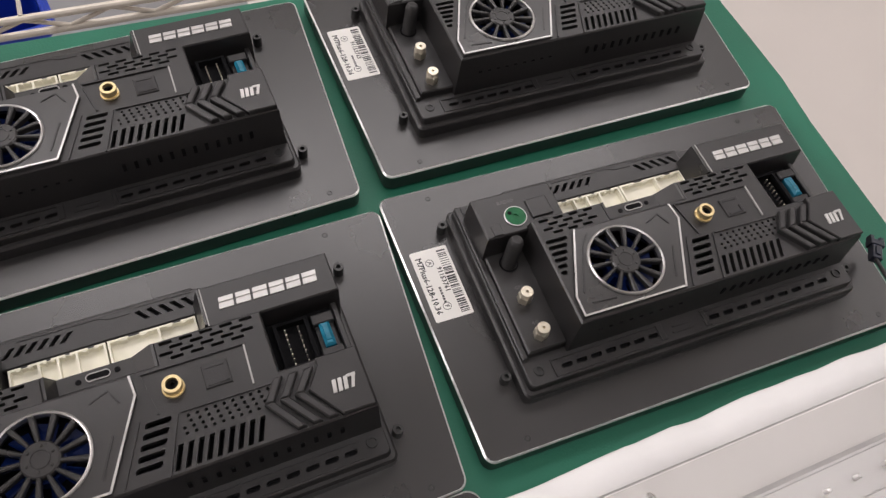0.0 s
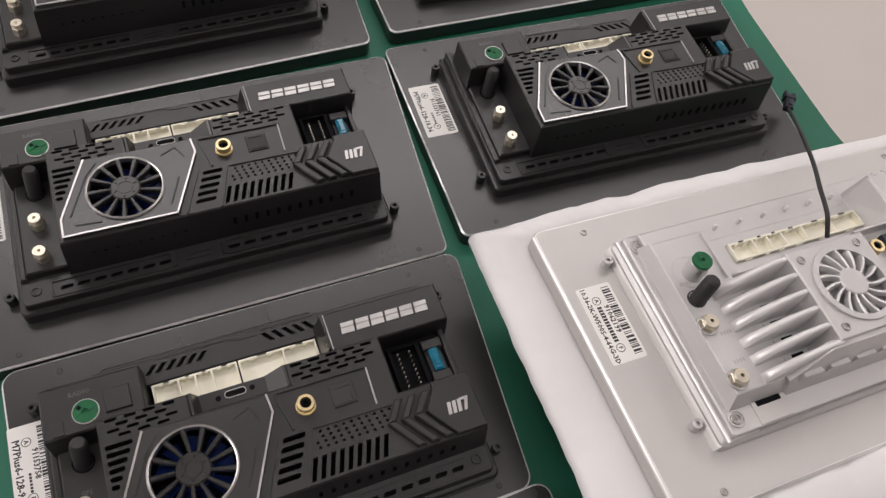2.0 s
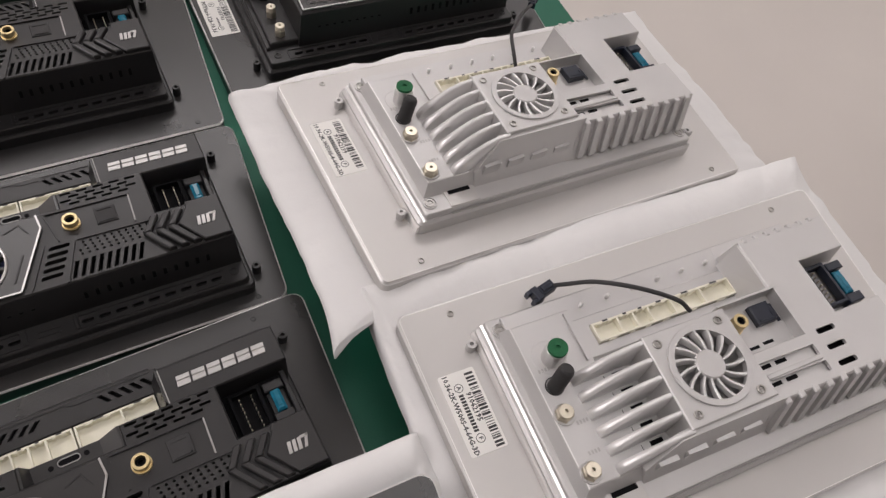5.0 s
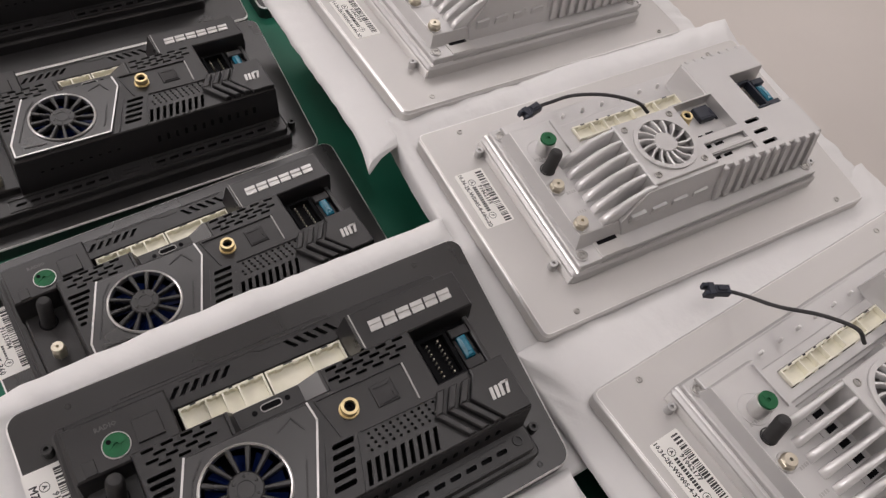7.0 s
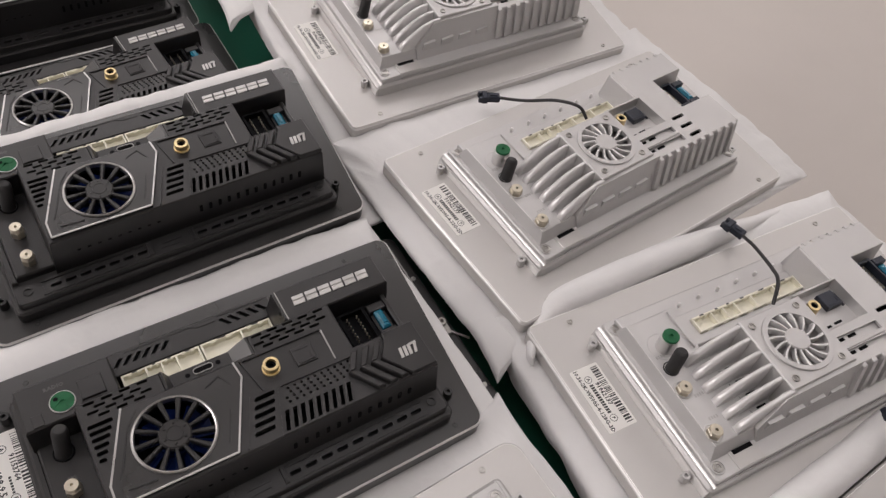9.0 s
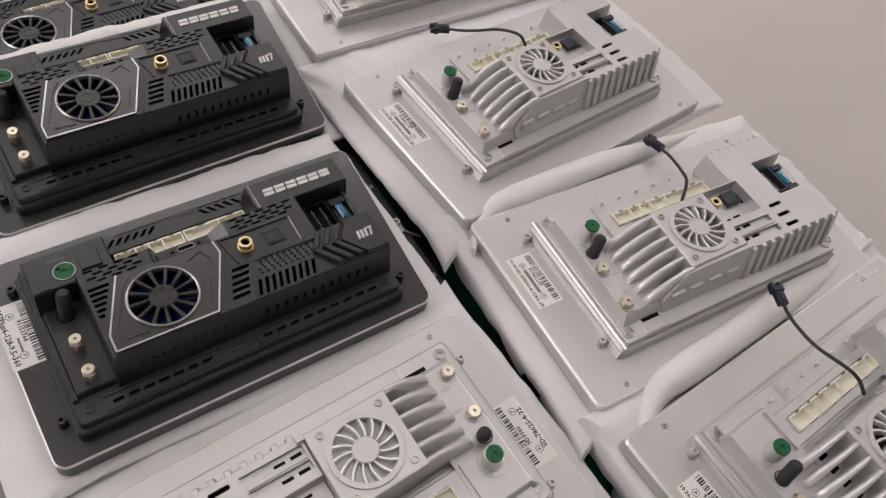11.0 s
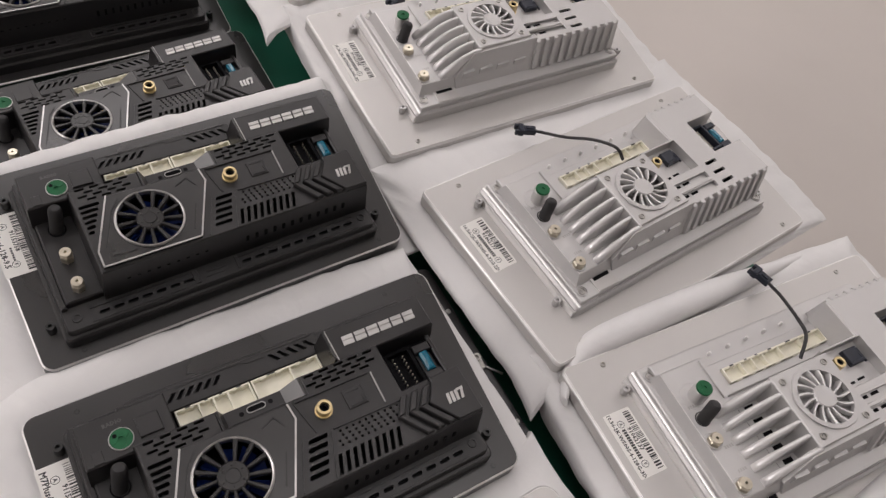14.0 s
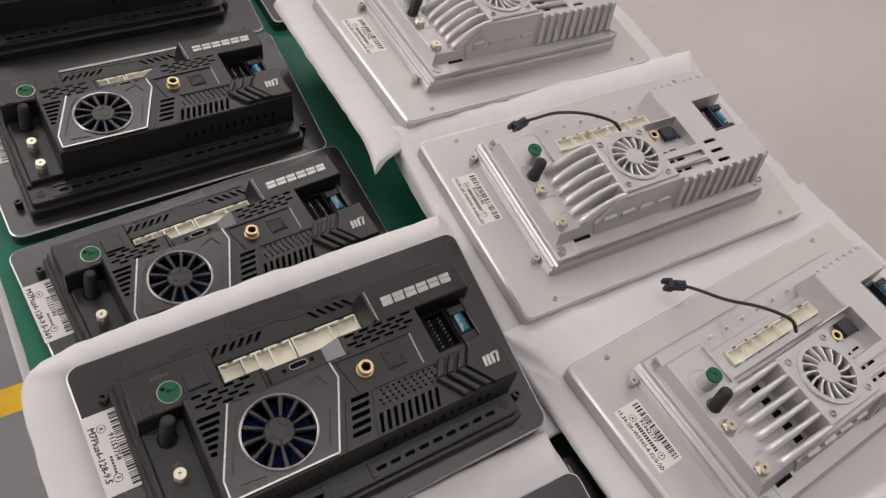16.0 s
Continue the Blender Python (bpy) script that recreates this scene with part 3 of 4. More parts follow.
    # slits in the front wall: near-black bars carrying the openings' shade
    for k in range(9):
        part("vent_slit", Shape().loft([[(29 + 5.2 * k, 5.55, 9.2), (30.3 + 5.2 * k, 5.55, 9.2), (30.3 + 5.2 * k, 5.6, 12.6), (29 + 5.2 * k, 5.6, 12.6)], [(29 + 5.2 * k, 7, 9.2), (30.3 + 5.2 * k, 7, 9.2), (30.3 + 5.2 * k, 7, 12.6), (29 + 5.2 * k, 7, 12.6)]]).box(28.8 + 5.2 * k, 30.5 + 5.2 * k, 5.1, 5.9, 12.6, 13.2), DEEP_SHADE, u)
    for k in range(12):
        part("vent_slit", Shape().box(94 + 5.4 * k, 95.6 + 5.4 * k, 5.0, 6.4, 9.5, 14.0, 0.1), DEEP_SHADE, u)
    lettering("printed_text", [("GPS", 6.5, 39.2, 4.06, 2.6, 0), ("4G", 6.5, 20.5, 4.06, 2.6, 0), ("RADIO", 12.5, 76.3, 19.06, 2.8, 0)], PRINT, u)
    return u


# ---- the silver head unit ----
def silver_fan(parent, cx, cy, z, r):
    sc = part("fan_guard", Shape().collar(cx, cy, z - 2.6, z + 0.9, r + 1.4, r - 1.3, 44), SILVER, parent)
    n = 15
    for k in range(n):
        a = 2 * math.pi * k / n
        top, low = [[], []], [[], []]
        for j in range(6):
            q = 6.0 + (r - 5.8) * j / 5
            b = a + 0.27 * (j / 5) ** 1.2
            c = Vector((cx + q * math.cos(b), cy + q * math.sin(b)))
            t = Vector((-math.sin(b), math.cos(b)))
            w = 0.30 * 2 * math.pi * q / n
            for out, lo, hi in ((top, -0.45 - 0.07 * j, 0.45 + 0.07 * j), (low, -0.6, w)):
                out[0].append(tuple(c + t * lo))
                out[1].append(tuple(c + t * hi))
        hi, lo = top[0] + top[1][::-1], low[0] + low[1][::-1]
        s = Shape().loft([[(x, y, z - 4.0) for x, y in lo], [(x, y, z - 3.2) for x, y in lo], [(x, y, z + 0.35) for x, y in hi], [(x, y, z + 0.6) for x, y in grow(hi, -0.18)]])
        part("vane", s, FIN, sc)
    part("fan_hub", Shape().rod(cx, cy, z - 4.0, z + 1.0, 6.6, 30, 0.6), SILVER, sc)
    part("fan_pit", Shape().rod(cx, cy, z - 9, z - 8, r + 0.5, 30), GREY, sc)
    return sc


def silver_unit(x0, x1, y0, y1, corners, cells=(3, 2, 2, 3, 4, 4), lean=0.07):
    """A silver-painted car head unit lying face down, with cooling fins and a fan."""
    u = new("head_unit")
    out = tapered(rounded(x0, x1, y0, y1, corners, 5), (y0 + y1) / 2, lean)
    p = part("front_panel", Shape().slab(out, -22.1, -13.2).slab(grow(out, -0.6), -13.4, -12.2, 0.12), PANEL, u, "silver back of the screen")
    part("edge_trim", Shape().loft([[(x, y, z) for x, y in grow(out, d)] for d, z in ((0.03, -14.6), (0.03, -13.2), (-0.85, -12.15), (-1.2, -12.12), (-1.2, -13.4))], False, False), EDGE, p, "bright metal edge")
    for sx, sy in ((x0 + 24, y0 + 6.5), (x1 - 24, y0 + 6), (x0 + 24, y1 - 7), (x1 - 23, y1 - 7)):
        screw(p, sx, sy, -12.2, 1.7)
    # base tray and side rail
    part("base_tray", Shape().slab(rounded(-8.5, 168.5, -8.2, 93, 3), -14.6, -4.0, 1.4), SILVER, u)
    part("flange", Shape().slab(rounded(-4.8, 166.3, -6.2, 91.5, 1.5), -4.2, 0, 0.5), SILVER, u)
    rail = Shape().loft([[(-9.3 + a, y, z) for a, z in ((0, -13), (0.0, -8.4), (0.4, -7.4), (3.6, -3.7), (4.3, -3.2), (4.7, -3.2), (4.9, -4.2), (4.9, -13))] for y in (-7, 0, 40, 92)], True, True)
    part("side_rail", rail, RAIL, u, "smooth bright side rail")
    part("tray_groove", Shape().box(10, 165, -7.0, -6.4, -4.2, -3.2), PRINT_PALE, u)
    for sx, sy in ((0.2, 85.2), (0, 0), (162, 0)):
        part("screw_cup", Shape().collar(sx, sy, -0.2, 0.8, 3.7, 3.1, 20), SILVER, u)
        screw(u, sx, sy, 0.2, 2.5)
    for sx, sy in ((-12, 86.2), (-12.2, 4.8), (176.6, 4.4)):
        q = Shape().collar(sx, sy, -14.6, -7.0, 2.3, 1.0, 14, 2.5)
        q.box(sx, sx + 4, sy - 1, sy + 1, -14.6, -8.5, 0.2)
        part("post", q, SILVER, u)
    # socket step
    st = Shape().loft([[(-1.6, 3.6, 0), (31, 3.6, 0), (31, 84.5, 0), (-1.6, 84.5, 0)], [(1.6, 7.4, 6.3), (31, 7.4, 6.3), (31, 82, 6.3), (1.6, 82, 6.3)], [(2.3, 8, 6.6), (31, 8, 6.6), (31, 81.4, 6.6), (2.3, 81.4, 6.6)]])
    part("socket_step", st, SILVER, u)
    part("step_edge", Shape().strip([(2.0, 81.6), (2.0, 7.8)], 0.5, 6.4, 6.8), RAIL, u)
    jack = part("aerial_jack", Shape().collar(13.6, 63.2, 6.4, 16.4, 4.9, 4.4, 26, 1.0), CHROME, u, "silver aerial jack with green core")
    part("jack_core", Shape().collar(13.6, 63.2, 15, 17.8, 4.4, 1.0, 24, 0.8).strip([(10.2, 62.6), (12.2, 63.2), (12.8, 66.1)], 0.4, 17.6, 18.0), GREEN, jack)
    part("jack_ring", Shape().collar(12.6, 64.0, 6.4, 6.85, 8.0, 7.6, 30), SILVER, u)
    part("cap_well", Shape().collar(8.7, 51.2, 6.5, 7.1, 4.3, 3.8, 20), RUBBER, u)
    stub(u, (8.5, 50.6, 6.2), (12.6, 53.0, 19.6), 3.6)
    for sx, sy in ((6.6, 38.7), (5.6, 13.4)):
        part("socket_ring", Shape().collar(sx, sy, 6.5, 7.3, 4.9, 4.4, 22), SILVER, u)
        f_socket(u, sx, sy, 6.6, 11.0, 3.5)
    pr = Shape()
    for bx, by in ((5, 58.5), (10, 32.6), (8.5, 19.6)):
        for k in range(4):
            pr.box(bx + 1.5 * k, bx + 1.5 * k + 0.9, by, by + 1.7, 6.5, 6.66)
    tagged(part("printed_text", pr, PRINT_PALE, u), kind="stuff")
    # fins: thin blades that rise towards the fan, rounded at the low end
    for fy in (50.6, 42.6, 34.4, 26.4, 18.4, 10.2):
        prof = [(16.2, 6.4, 1.9), (16.6, 8.8, 2.1), (18.4, 11.4, 2.2), (22.5, 14.8, 2.0), (28, 19.0, 1.75), (33, 22.2, 1.5), (39, 24.3, 1.35), (46, 25.2, 1.3)]
        rings = []
        for x, z, h in prof:
            rings.append([(x, fy - h * 1.12, 5.0), (x, fy - h, max(5.2, z - 1.2)), (x, fy - h * 0.62, z - 0.3), (x, fy, z), (x, fy + h * 0.62, z - 0.3), (x, fy + h, max(5.2, z - 1.2)), (x, fy + h * 1.12, 5.0)])
        part("fin", Shape().loft(rings), FIN, u, "rounded cooling fin, its light put into the colour", 40)
    part("fin_floor", Shape().box(18, 46, 9, 52, 2, 6.0), SILVER, u)
    # Fin slots are near-black pads on the floor, coloured as shade.
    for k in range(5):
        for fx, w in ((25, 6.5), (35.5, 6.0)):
            part("fin_slot", Shape().box(fx, fx + w, 13.0 + 8.05 * k, 15.8 + 8.05 * k, 5.9, 6.25), DEEP_SHADE, u)
    # fan plate
    fp = [(44.6, 10.2), (88, 10.4), (88, 52.6), (45.4, 52.6)]
    part("fan_plate", Shape().panel(fp, [circle(67.2, 31.8, 16.8, 40)], 25.8, 25.6, 3, 0.2, 0.5), SILVER, u)
    silver_fan(u, 67.2, 31.8, 26.0, 16.8)
    for sx, sy in ((50.3, 47.4), (50.2, 15.0), (81.6, 14.9), (82, 48.2)):
        screw(u, sx, sy, 26.0, 2.0)
    # front wall below the fan, with wedges
    fw = Shape().loft([[(27, 2.2, 0), (92, 2.2, 0), (92, 12, 0), (27, 12, 0)], [(27, 5.6, 7), (92, 5.2, 9), (92, 12, 9), (27, 12, 7)], [(40, 8.3, 23.5), (92, 8.1, 24.5), (92, 12, 24.5), (40, 12, 23.5)]])
    part("front_wall", fw, SILVER, u)
    for k in range(4):
        wx = 31.5 + 14.2 * k
        part("wedge", Shape().loft([[(wx, 4.6, 4), (wx + 9.5, 4.6, 5), (wx + 9.5, 7.5, 5), (wx, 7.5, 4)], [(wx + 0.8, 4.4, 10.4), (wx + 9.5, 4.0, 11.6), (wx + 9.5, 8.2, 11.6), (wx + 0.8, 8.2, 10.4)]]), SILVER, u)
    part("side_pocket", Shape().box(9.5, 26, -5.6, 5.8, -0.1, 0.6, 0.2), PANEL, u)
    # The pocket slot is a black pad with its shade painted in.
    part("pocket_slot", Shape().box(11.6, 23.8, 1.6, 3.9, 0.5, 0.8), DEEP_SHADE, u)
    # right deck
    deck = [(88.4, 8.2), (167, 7.8), (167, 34.6), (141.2, 34.6), (141.2, 62.2), (167.6, 62.2), (167.6, 79.6), (118, 79.6), (118, 54.6), (120, 54.6), (120, 30.4), (88.4, 30.4)]
    holes = [[(90, 20.6), (120.4, 20.2), (120.4, 24.9), (90, 25.4)], [(90, 12.4), (121, 12.0), (121, 16.6), (90, 17.2)]]
    holes += [slot(130.8, y, 10.2, 2.6) for y in (29.0, 21.0, 13.0)]
    part("case", Shape().panel(deck, holes, 21.6, 21.6, 1.6, 1.5, 0.4), SILVER, u, "silver moulded case")
    # Near-black sheet added under the deck slots for the shade in them.
    part("case_lining", Shape().box(123, 140.6, 9.4, 34, 16.5, 17), DEEP_SHADE, u)
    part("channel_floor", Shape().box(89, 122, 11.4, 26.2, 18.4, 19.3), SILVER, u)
    # Channel slots are black strips that stand for shaded openings.
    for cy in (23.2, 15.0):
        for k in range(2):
            part("channel_slot", Shape().box(91.5 + 8.4 * k, 97.2 + 8.4 * k, cy - 0.4, cy + 1.4, 19.2, 19.5), DEEP_SHADE, u)
    part("channel_bar", Shape().box(90.4, 120.2, 17.6, 19.8, 19.0, 22.4, 0.3), SILVER, u)
    # ribs on the front of the right deck
    for k in range(10):
        rx = 91.5 + 7.7 * k
        part("rib", Shape().loft([[(rx - 1.5, 0.6, 1.2), (rx + 1.9, 0.6, 1.2), (rx + 1.9, 8, 1.2), (rx - 1.5, 8, 1.2)], [(rx + 0.2, 5.9, 21.4), (rx + 3.4, 5.9, 21.4), (rx + 3.4, 9.4, 21.4), (rx + 0.2, 9.4, 21.4)], [(rx + 0.6, 6.5, 21.75), (rx + 3.0, 6.5, 21.75), (rx + 3.0, 9.2, 21.75), (rx + 0.6, 9.2, 21.75)]]), SILVER, u)
    part("rib_wall", Shape().loft([[(88, 2.6, 0), (166.5, 2.6, 0), (166.5, 9, 0), (88, 9, 0)], [(88, 8.0, 21.0), (166.8, 7.6, 21.0), (166.8, 9, 21.0), (88, 9, 21.0)]]), SILVER, u)
    # audio bay
    part("audio_bay", Shape().box(88.4, 120, 30.2, 54.8, 0, 15.0), SILVER, u)
    part("bay_edge", Shape().strip([(89, 54.8), (120, 54.8), (120, 30.6)], 0.9, 14.8, 22.0), SILVER, u)
    rca = part("audio_jack", Shape().collar(94.6, 45.2, 15, 23.0, 3.4, 2.0, 24, 4).collar(94.6, 45.2, 15, 16.4, 3.9, 3.4, 24), GOLD, u, "gold-plated audio jack")
    part("jack_core", Shape().collar(94.6, 45.2, 19, 22.2, 2.0, 0.9, 16, 1.5), DEEP_SHADE, rca)
    part("optical_socket", Shape().box(105.2, 115.4, 41.6, 51.2, 15, 18.4, 0.4).strip([(106.8, 43.4), (114, 43.4), (114, 46)], 0.6, 18.3, 18.8).box(117, 118.2, 41, 50, 15, 16), NAVY, u)
    # Bay slots are black pads, the openings' shade given as colour.
    part("bay_slot", Shape().box(96, 101, 33, 34.4, 14.9, 15.2).box(103.5, 109, 33.4, 34.8, 14.9, 15.2), DEEP_SHADE, u)
    # power notch
    part("power_bay", Shape().box(141.2, 167.4, 34.6, 62.2, 0, 8.5), SILVER, u)
    hd = part("power_socket", Shape().panel(rounded(145.8, 158, 38.5, 60.2, 0.6, 2), [[(147.4, 40), (156.4, 40), (156.4, 58.6), (147.4, 58.6)]], 15, 6.6, 5, 0, 0.3), NAVY, u)
    pins = Shape()
    for k in range(8):
        pins.box(151.6, 152.2, 41.2 + 2.2 * k, 41.8 + 2.2 * k, 9.5, 13)
    tagged(part("pin_row", pins, NICKEL, hd), kind="stuff")
    fb = part("fuse_holder", Shape().box(158.2, 166.6, 37, 41.4, 8.4, 15, 0.4).box(158.2, 166.6, 54.5, 58.6, 8.4, 15.6, 0.4).box(158.2, 166.6, 41, 55, 8.4, 11), NAVY, u)
    part("fuse", Shape().box(160.2, 164.6, 42, 54, 11, 14.6, 1.0).box(161.2, 163.6, 44.4, 51.6, 14.5, 15.1, 0.3), BLUE, fb, "translucent blue blade fuse")
    # connector bay at the back
    part("back_floor", Shape().slab([(2, 54.6), (118, 54.6), (118, 90), (2, 90)], 0, 2.6, 0.4), SILVER, u)
    part("bay_step", Shape().panel([(29, 57), (117.6, 57), (117.6, 76.4), (29, 76.4)], [[(37.0, 61.8), (113.0, 61.8), (113.0, 71.7), (37.0, 71.7)]], 6.2, 3.8, 3.6, 0, 0.5), SILVER, u)
    # Near-black sheet added round the connector as the shade of its well.
    part("bay_lining", Shape().box(36, 114, 61, 72.4, 2.5, 2.9), DEEP_SHADE, u)
    part("deck_ramp", Shape().loft([[(111.5, 56, 6), (118.2, 56, 6), (118.2, 79, 6), (112.5, 79, 6)], [(116.8, 55.2, 21.2), (118.2, 55.2, 21.2), (118.2, 79.4, 21.2), (116.8, 79.4, 21.2)]]), SILVER, u)
    part("back_slope", Shape().loft([[(118, 79, 0), (168, 79, 0), (168, 84, 0), (118, 84, 0)], [(118, 79, 21.4), (167.4, 79, 21.4), (167.4, 80.6, 21.4), (118, 80.6, 21.4)]]), SILVER, u)
    for k in range(7):
        part("tooth", Shape().box(121 + 6.6 * k, 123.2 + 6.6 * k, 79.2, 81.4, 20, 21.9, 0.3), SILVER, u)
    pin_block(u, 37.4, 112.6, 62.3, 71.3, 2.8, 8.0, cells, 3.6)
    for k in range(6):
        part("peg", Shape().rod(39.8 + 14.0 * k, 83, 2.5, 5.8, 0.95, 10, 0.4), EDGE, u)
    part("partition", Shape().strip([(28.2, 80), (28.2, 57)], 1.0, 2.6, 8.2), SILVER, u)
    return u


# ---- the room ----
def structure(name, shape, mat, label):
    ob = new(name, mesh_of(name, shape, mat))
    return tagged(ob, label, name.split("_")[0], kind="structure")


structure("floor", Shape().box(-3300, 2500, -2700, 2700, -850, -784), CONCRETE, "pale painted concrete workshop floor")
# Ceiling and walls stay out of view; added to enclose and bounce the light.
structure("ceiling", Shape().box(-3300, 2500, -2700, 2700, 1900, 1950), PLASTER, "unseen white ceiling, added to close the room")
structure("wall_north", Shape().box(-3300, 2500, 2700, 2760, -850, 1950), PLASTER, "unseen white wall, added to close the room")
structure("wall_south", Shape().box(-3300, 2500, -2760, -2700, -850, 1950), PLASTER, "unseen white wall, added to close the room")
structure("wall_east", Shape().box(2500, 2560, -2760, 2760, -850, 1950), PLASTER, "unseen white wall, added to close the room")
structure("wall_west", Shape().box(-3360, -3300, -2760, 2760, -850, 1950), PLASTER, "unseen white wall, added to close the room")

structure("floor_aisle", Shape().box(-3299, 60, -2699, 2699, -784, -780), AISLE, "grey painted aisle of the workshop floor")
structure("floor_line", Shape().slab([(-3298, 60), (-100, 107), (-100, 151), (-3298, 104)], -780, -779.2), YELLOW, "yellow tape line on the grey floor")
structure("floor_apron", Shape().box(60.5, 2499, -2699, 2699, -784, -780), CONCRETE, "pale painted floor beside the bench")

# ---- the bench ----
bench = tagged(new("work_bench"), "long pale laminate work bench on steel legs", "bench")
part("bench_top", Shape().slab(rounded(-277, 238, -1150, 280, 4), -54, -25, 1.5), LAMINATE, bench)
for lx in (-240, 210):
    for ly in (-1120, 250):
        part("leg", Shape().box(lx - 18, lx + 18, ly - 18, ly + 18, -780, -54, 2), GREY, bench)
mat_edge = [(236 + 2.0 * math.sin(k * 0.9) + 0.8 * math.sin(k * 2.3), -1145 + 1424 * k / 40) for k in range(41)]
mat_edge += [(-273 + 1.2 * math.sin(k * 1.3), 279 - 1424 * k / 30) for k in range(31)]
tagged(new("bench_mat", mesh_of("bench_mat", Shape().slab(mat_edge, -25, -22, 0.4), MAT)), "green rubber anti-static mat on the bench", "mat")

# ---- head units ----
BIG, SMALL, SILVER_BIG, SILVER_SMALL = (-35.6, 204, -29, 114, 5), (-24, 194.5, -18, 110, 7), (-37.6, 200.5, -29, 112.5, 4), (-30, 193, -23, 107.5, 9)
dark_big, dark_small = dark_unit(*BIG, lean=0.08), dark_unit(*SMALL, lean=0.09)
silver_big, silver_small = silver_unit(*SILVER_BIG), silver_unit(*SILVER_SMALL, cells=(4, 3, 3, 4))
POSES = {
    "L0": (-0.2424, 0.1376, 0.0009, 0.01, -0.15, 3.12), "L1": (-0.2440, -0.0116, 0.0003, 0.21, 0.23, 1.81),
    "L2": (-0.2373, -0.1514, -0.0009, -0.03, 0.30, 2.06), "L3": (-0.2324, -0.2862, -0.0009, -0.26, 0.03, 4.41),
    "L4": (-0.2285, -0.4042, 0.0456, 3.42, -0.30, 0.83), "L5": (-0.2440, -0.5544, 0.0559, -1.72, 0.38, -0.33),
    "L6": (-0.0790, -0.6115, 0.0598, 1.69, 2.69, 181.15),
    "Q": (0.0054, 0.1537, 0.0016, 0.05, 0.04, 1.04), "R0": (0, 0, 0, 0, 0, 0),
    "S0": (0.0210, -0.1734, 0.0533, -1.22, 2.25, 1.62), "S1": (0.0179, -0.3348, 0.0545, 0.93, -1.84, -1.77),
    "S2": (0.0270, -0.5073, 0.0611, -0.87, -0.68, 3.62), "S3": (0.0209, -0.6540, 0.0690, -3.69, -1.82, -5.06),
    "S4": (0.0223, -0.8107, 0.0738, 0.69, -0.44, 2.07),
}
DARK = "black car head unit lying face down on the green mat"
DARK_FOAM = "black car head unit lying face down on white foam"
PALE = "silver car head unit with finned back on white foam"
UNITS = {}


def place(key, model, first, label):
    m = pose(*POSES[key])
    if first:
        ob = model
        ob.matrix_basis = m
    else:
        ob = copy_thing(model, m)
    UNITS[key] = ob
    return tagged(ob, label, "head unit", "head units on the bench")


for key in ("Q", "L0", "L1", "R0"):
    place(key, dark_big, False, DARK)
for key in ("L3", "L4", "L5", "L2"):
    place(key, dark_small, False, DARK if key in ("L2", "L3") else DARK_FOAM)
for key in ("S1", "S2", "S3", "S4", "S0"):
    place(key, silver_big, False, PALE)
place("L6", silver_small, True, "small silver car head unit turned round on white foam")
for model in (dark_big, dark_small, silver_big):
    for ob in (*model.children_recursive, model):
        bpy.data.objects.remove(ob)

THIN = ((0.42, 0.55, 0.75, 1.1),)
for key, code, number in (("Q", "M7Plus6-128-10.36", "91153763"), ("R0", "M7Plus6-128-10.36", "91153761"), ("L0", "M7Plus6-128-10.36", "91153760"), ("L1", "M7Plus6-128-10.36", "91153762")):
    sticker(UNITS[key], -32, -12.8, 40.3, 79.2, -11.8, code, number, THIN)
for key, code, number in (("L2", "M7Plus6-128-9.5", "91153758"), ("L3", "M7Plus6-128-9.5-360", "91153784"), ("L4", "M7Plus6-128-9.5", "91153758"), ("L5", "M7Plus6-128-9.5-360", "91153764")):
    sticker(UNITS[key], -24.6, -7.6, 42, 82.6, -11.8, code, number, THIN)
for key, code, number in (("S0", "10.36-2K-W500S-4-64G-3D", "91062199"), ("S1", "10.36-2K-W500S-4-64G-3D", "91062195"), ("S2", "10.36-2K-W500S-4-32G-2D", "91062177"), ("S3", "10.36-2K-W500S-4-128G-3D", "91062137"), ("S4", "10.36-2K-W500S-4-128G-3D", "91062138")):
    sticker(UNITS[key], -32, -14.6, 39.6, 78, -12.2, code, number, ((0.40, 0.28, 0.73, 2.2),))
sticker(UNITS["L6"], -26, -10.5, 37, 76, -12.2, "SD-7862S-4-32", "9D300S", ())

# fan leads
cable(UNITS["S1"], [(79, 59, 17), (72, 64, 23), (58, 75, 23), (46, 87, 15), (38, 95, 4), (34, 99, -2)], 195)
cable(UNITS["S2"], [(79, 59, 17), (76, 66, 23), (70, 80, 19), (64, 96, 8), (63, 110, -2), (59, 119, -6)], 150)
cable(UNITS["S3"], [(79, 57, 17), (88, 66, 22), (97, 78, 16), (106, 97, 8), (113, 108, 0), (117, 113, -4)], 105)
cable(UNITS["S0"], [(80, 58, 16), (80.6, 66, 23.5), (88, 80, 22), (104.8, 98, 12), (127.7, 122, -4), (153.7, 148, -24), (176, 170, -42)], 50)
cable(UNITS["S4"], [(79, 57, 17), (78, 64, 22.5), (76.4, 72.5, 24), (74, 90, 21), (77.3, 104, 17.5), (82.6, 113, 14), (88.3, 119.7, 11)], 65)


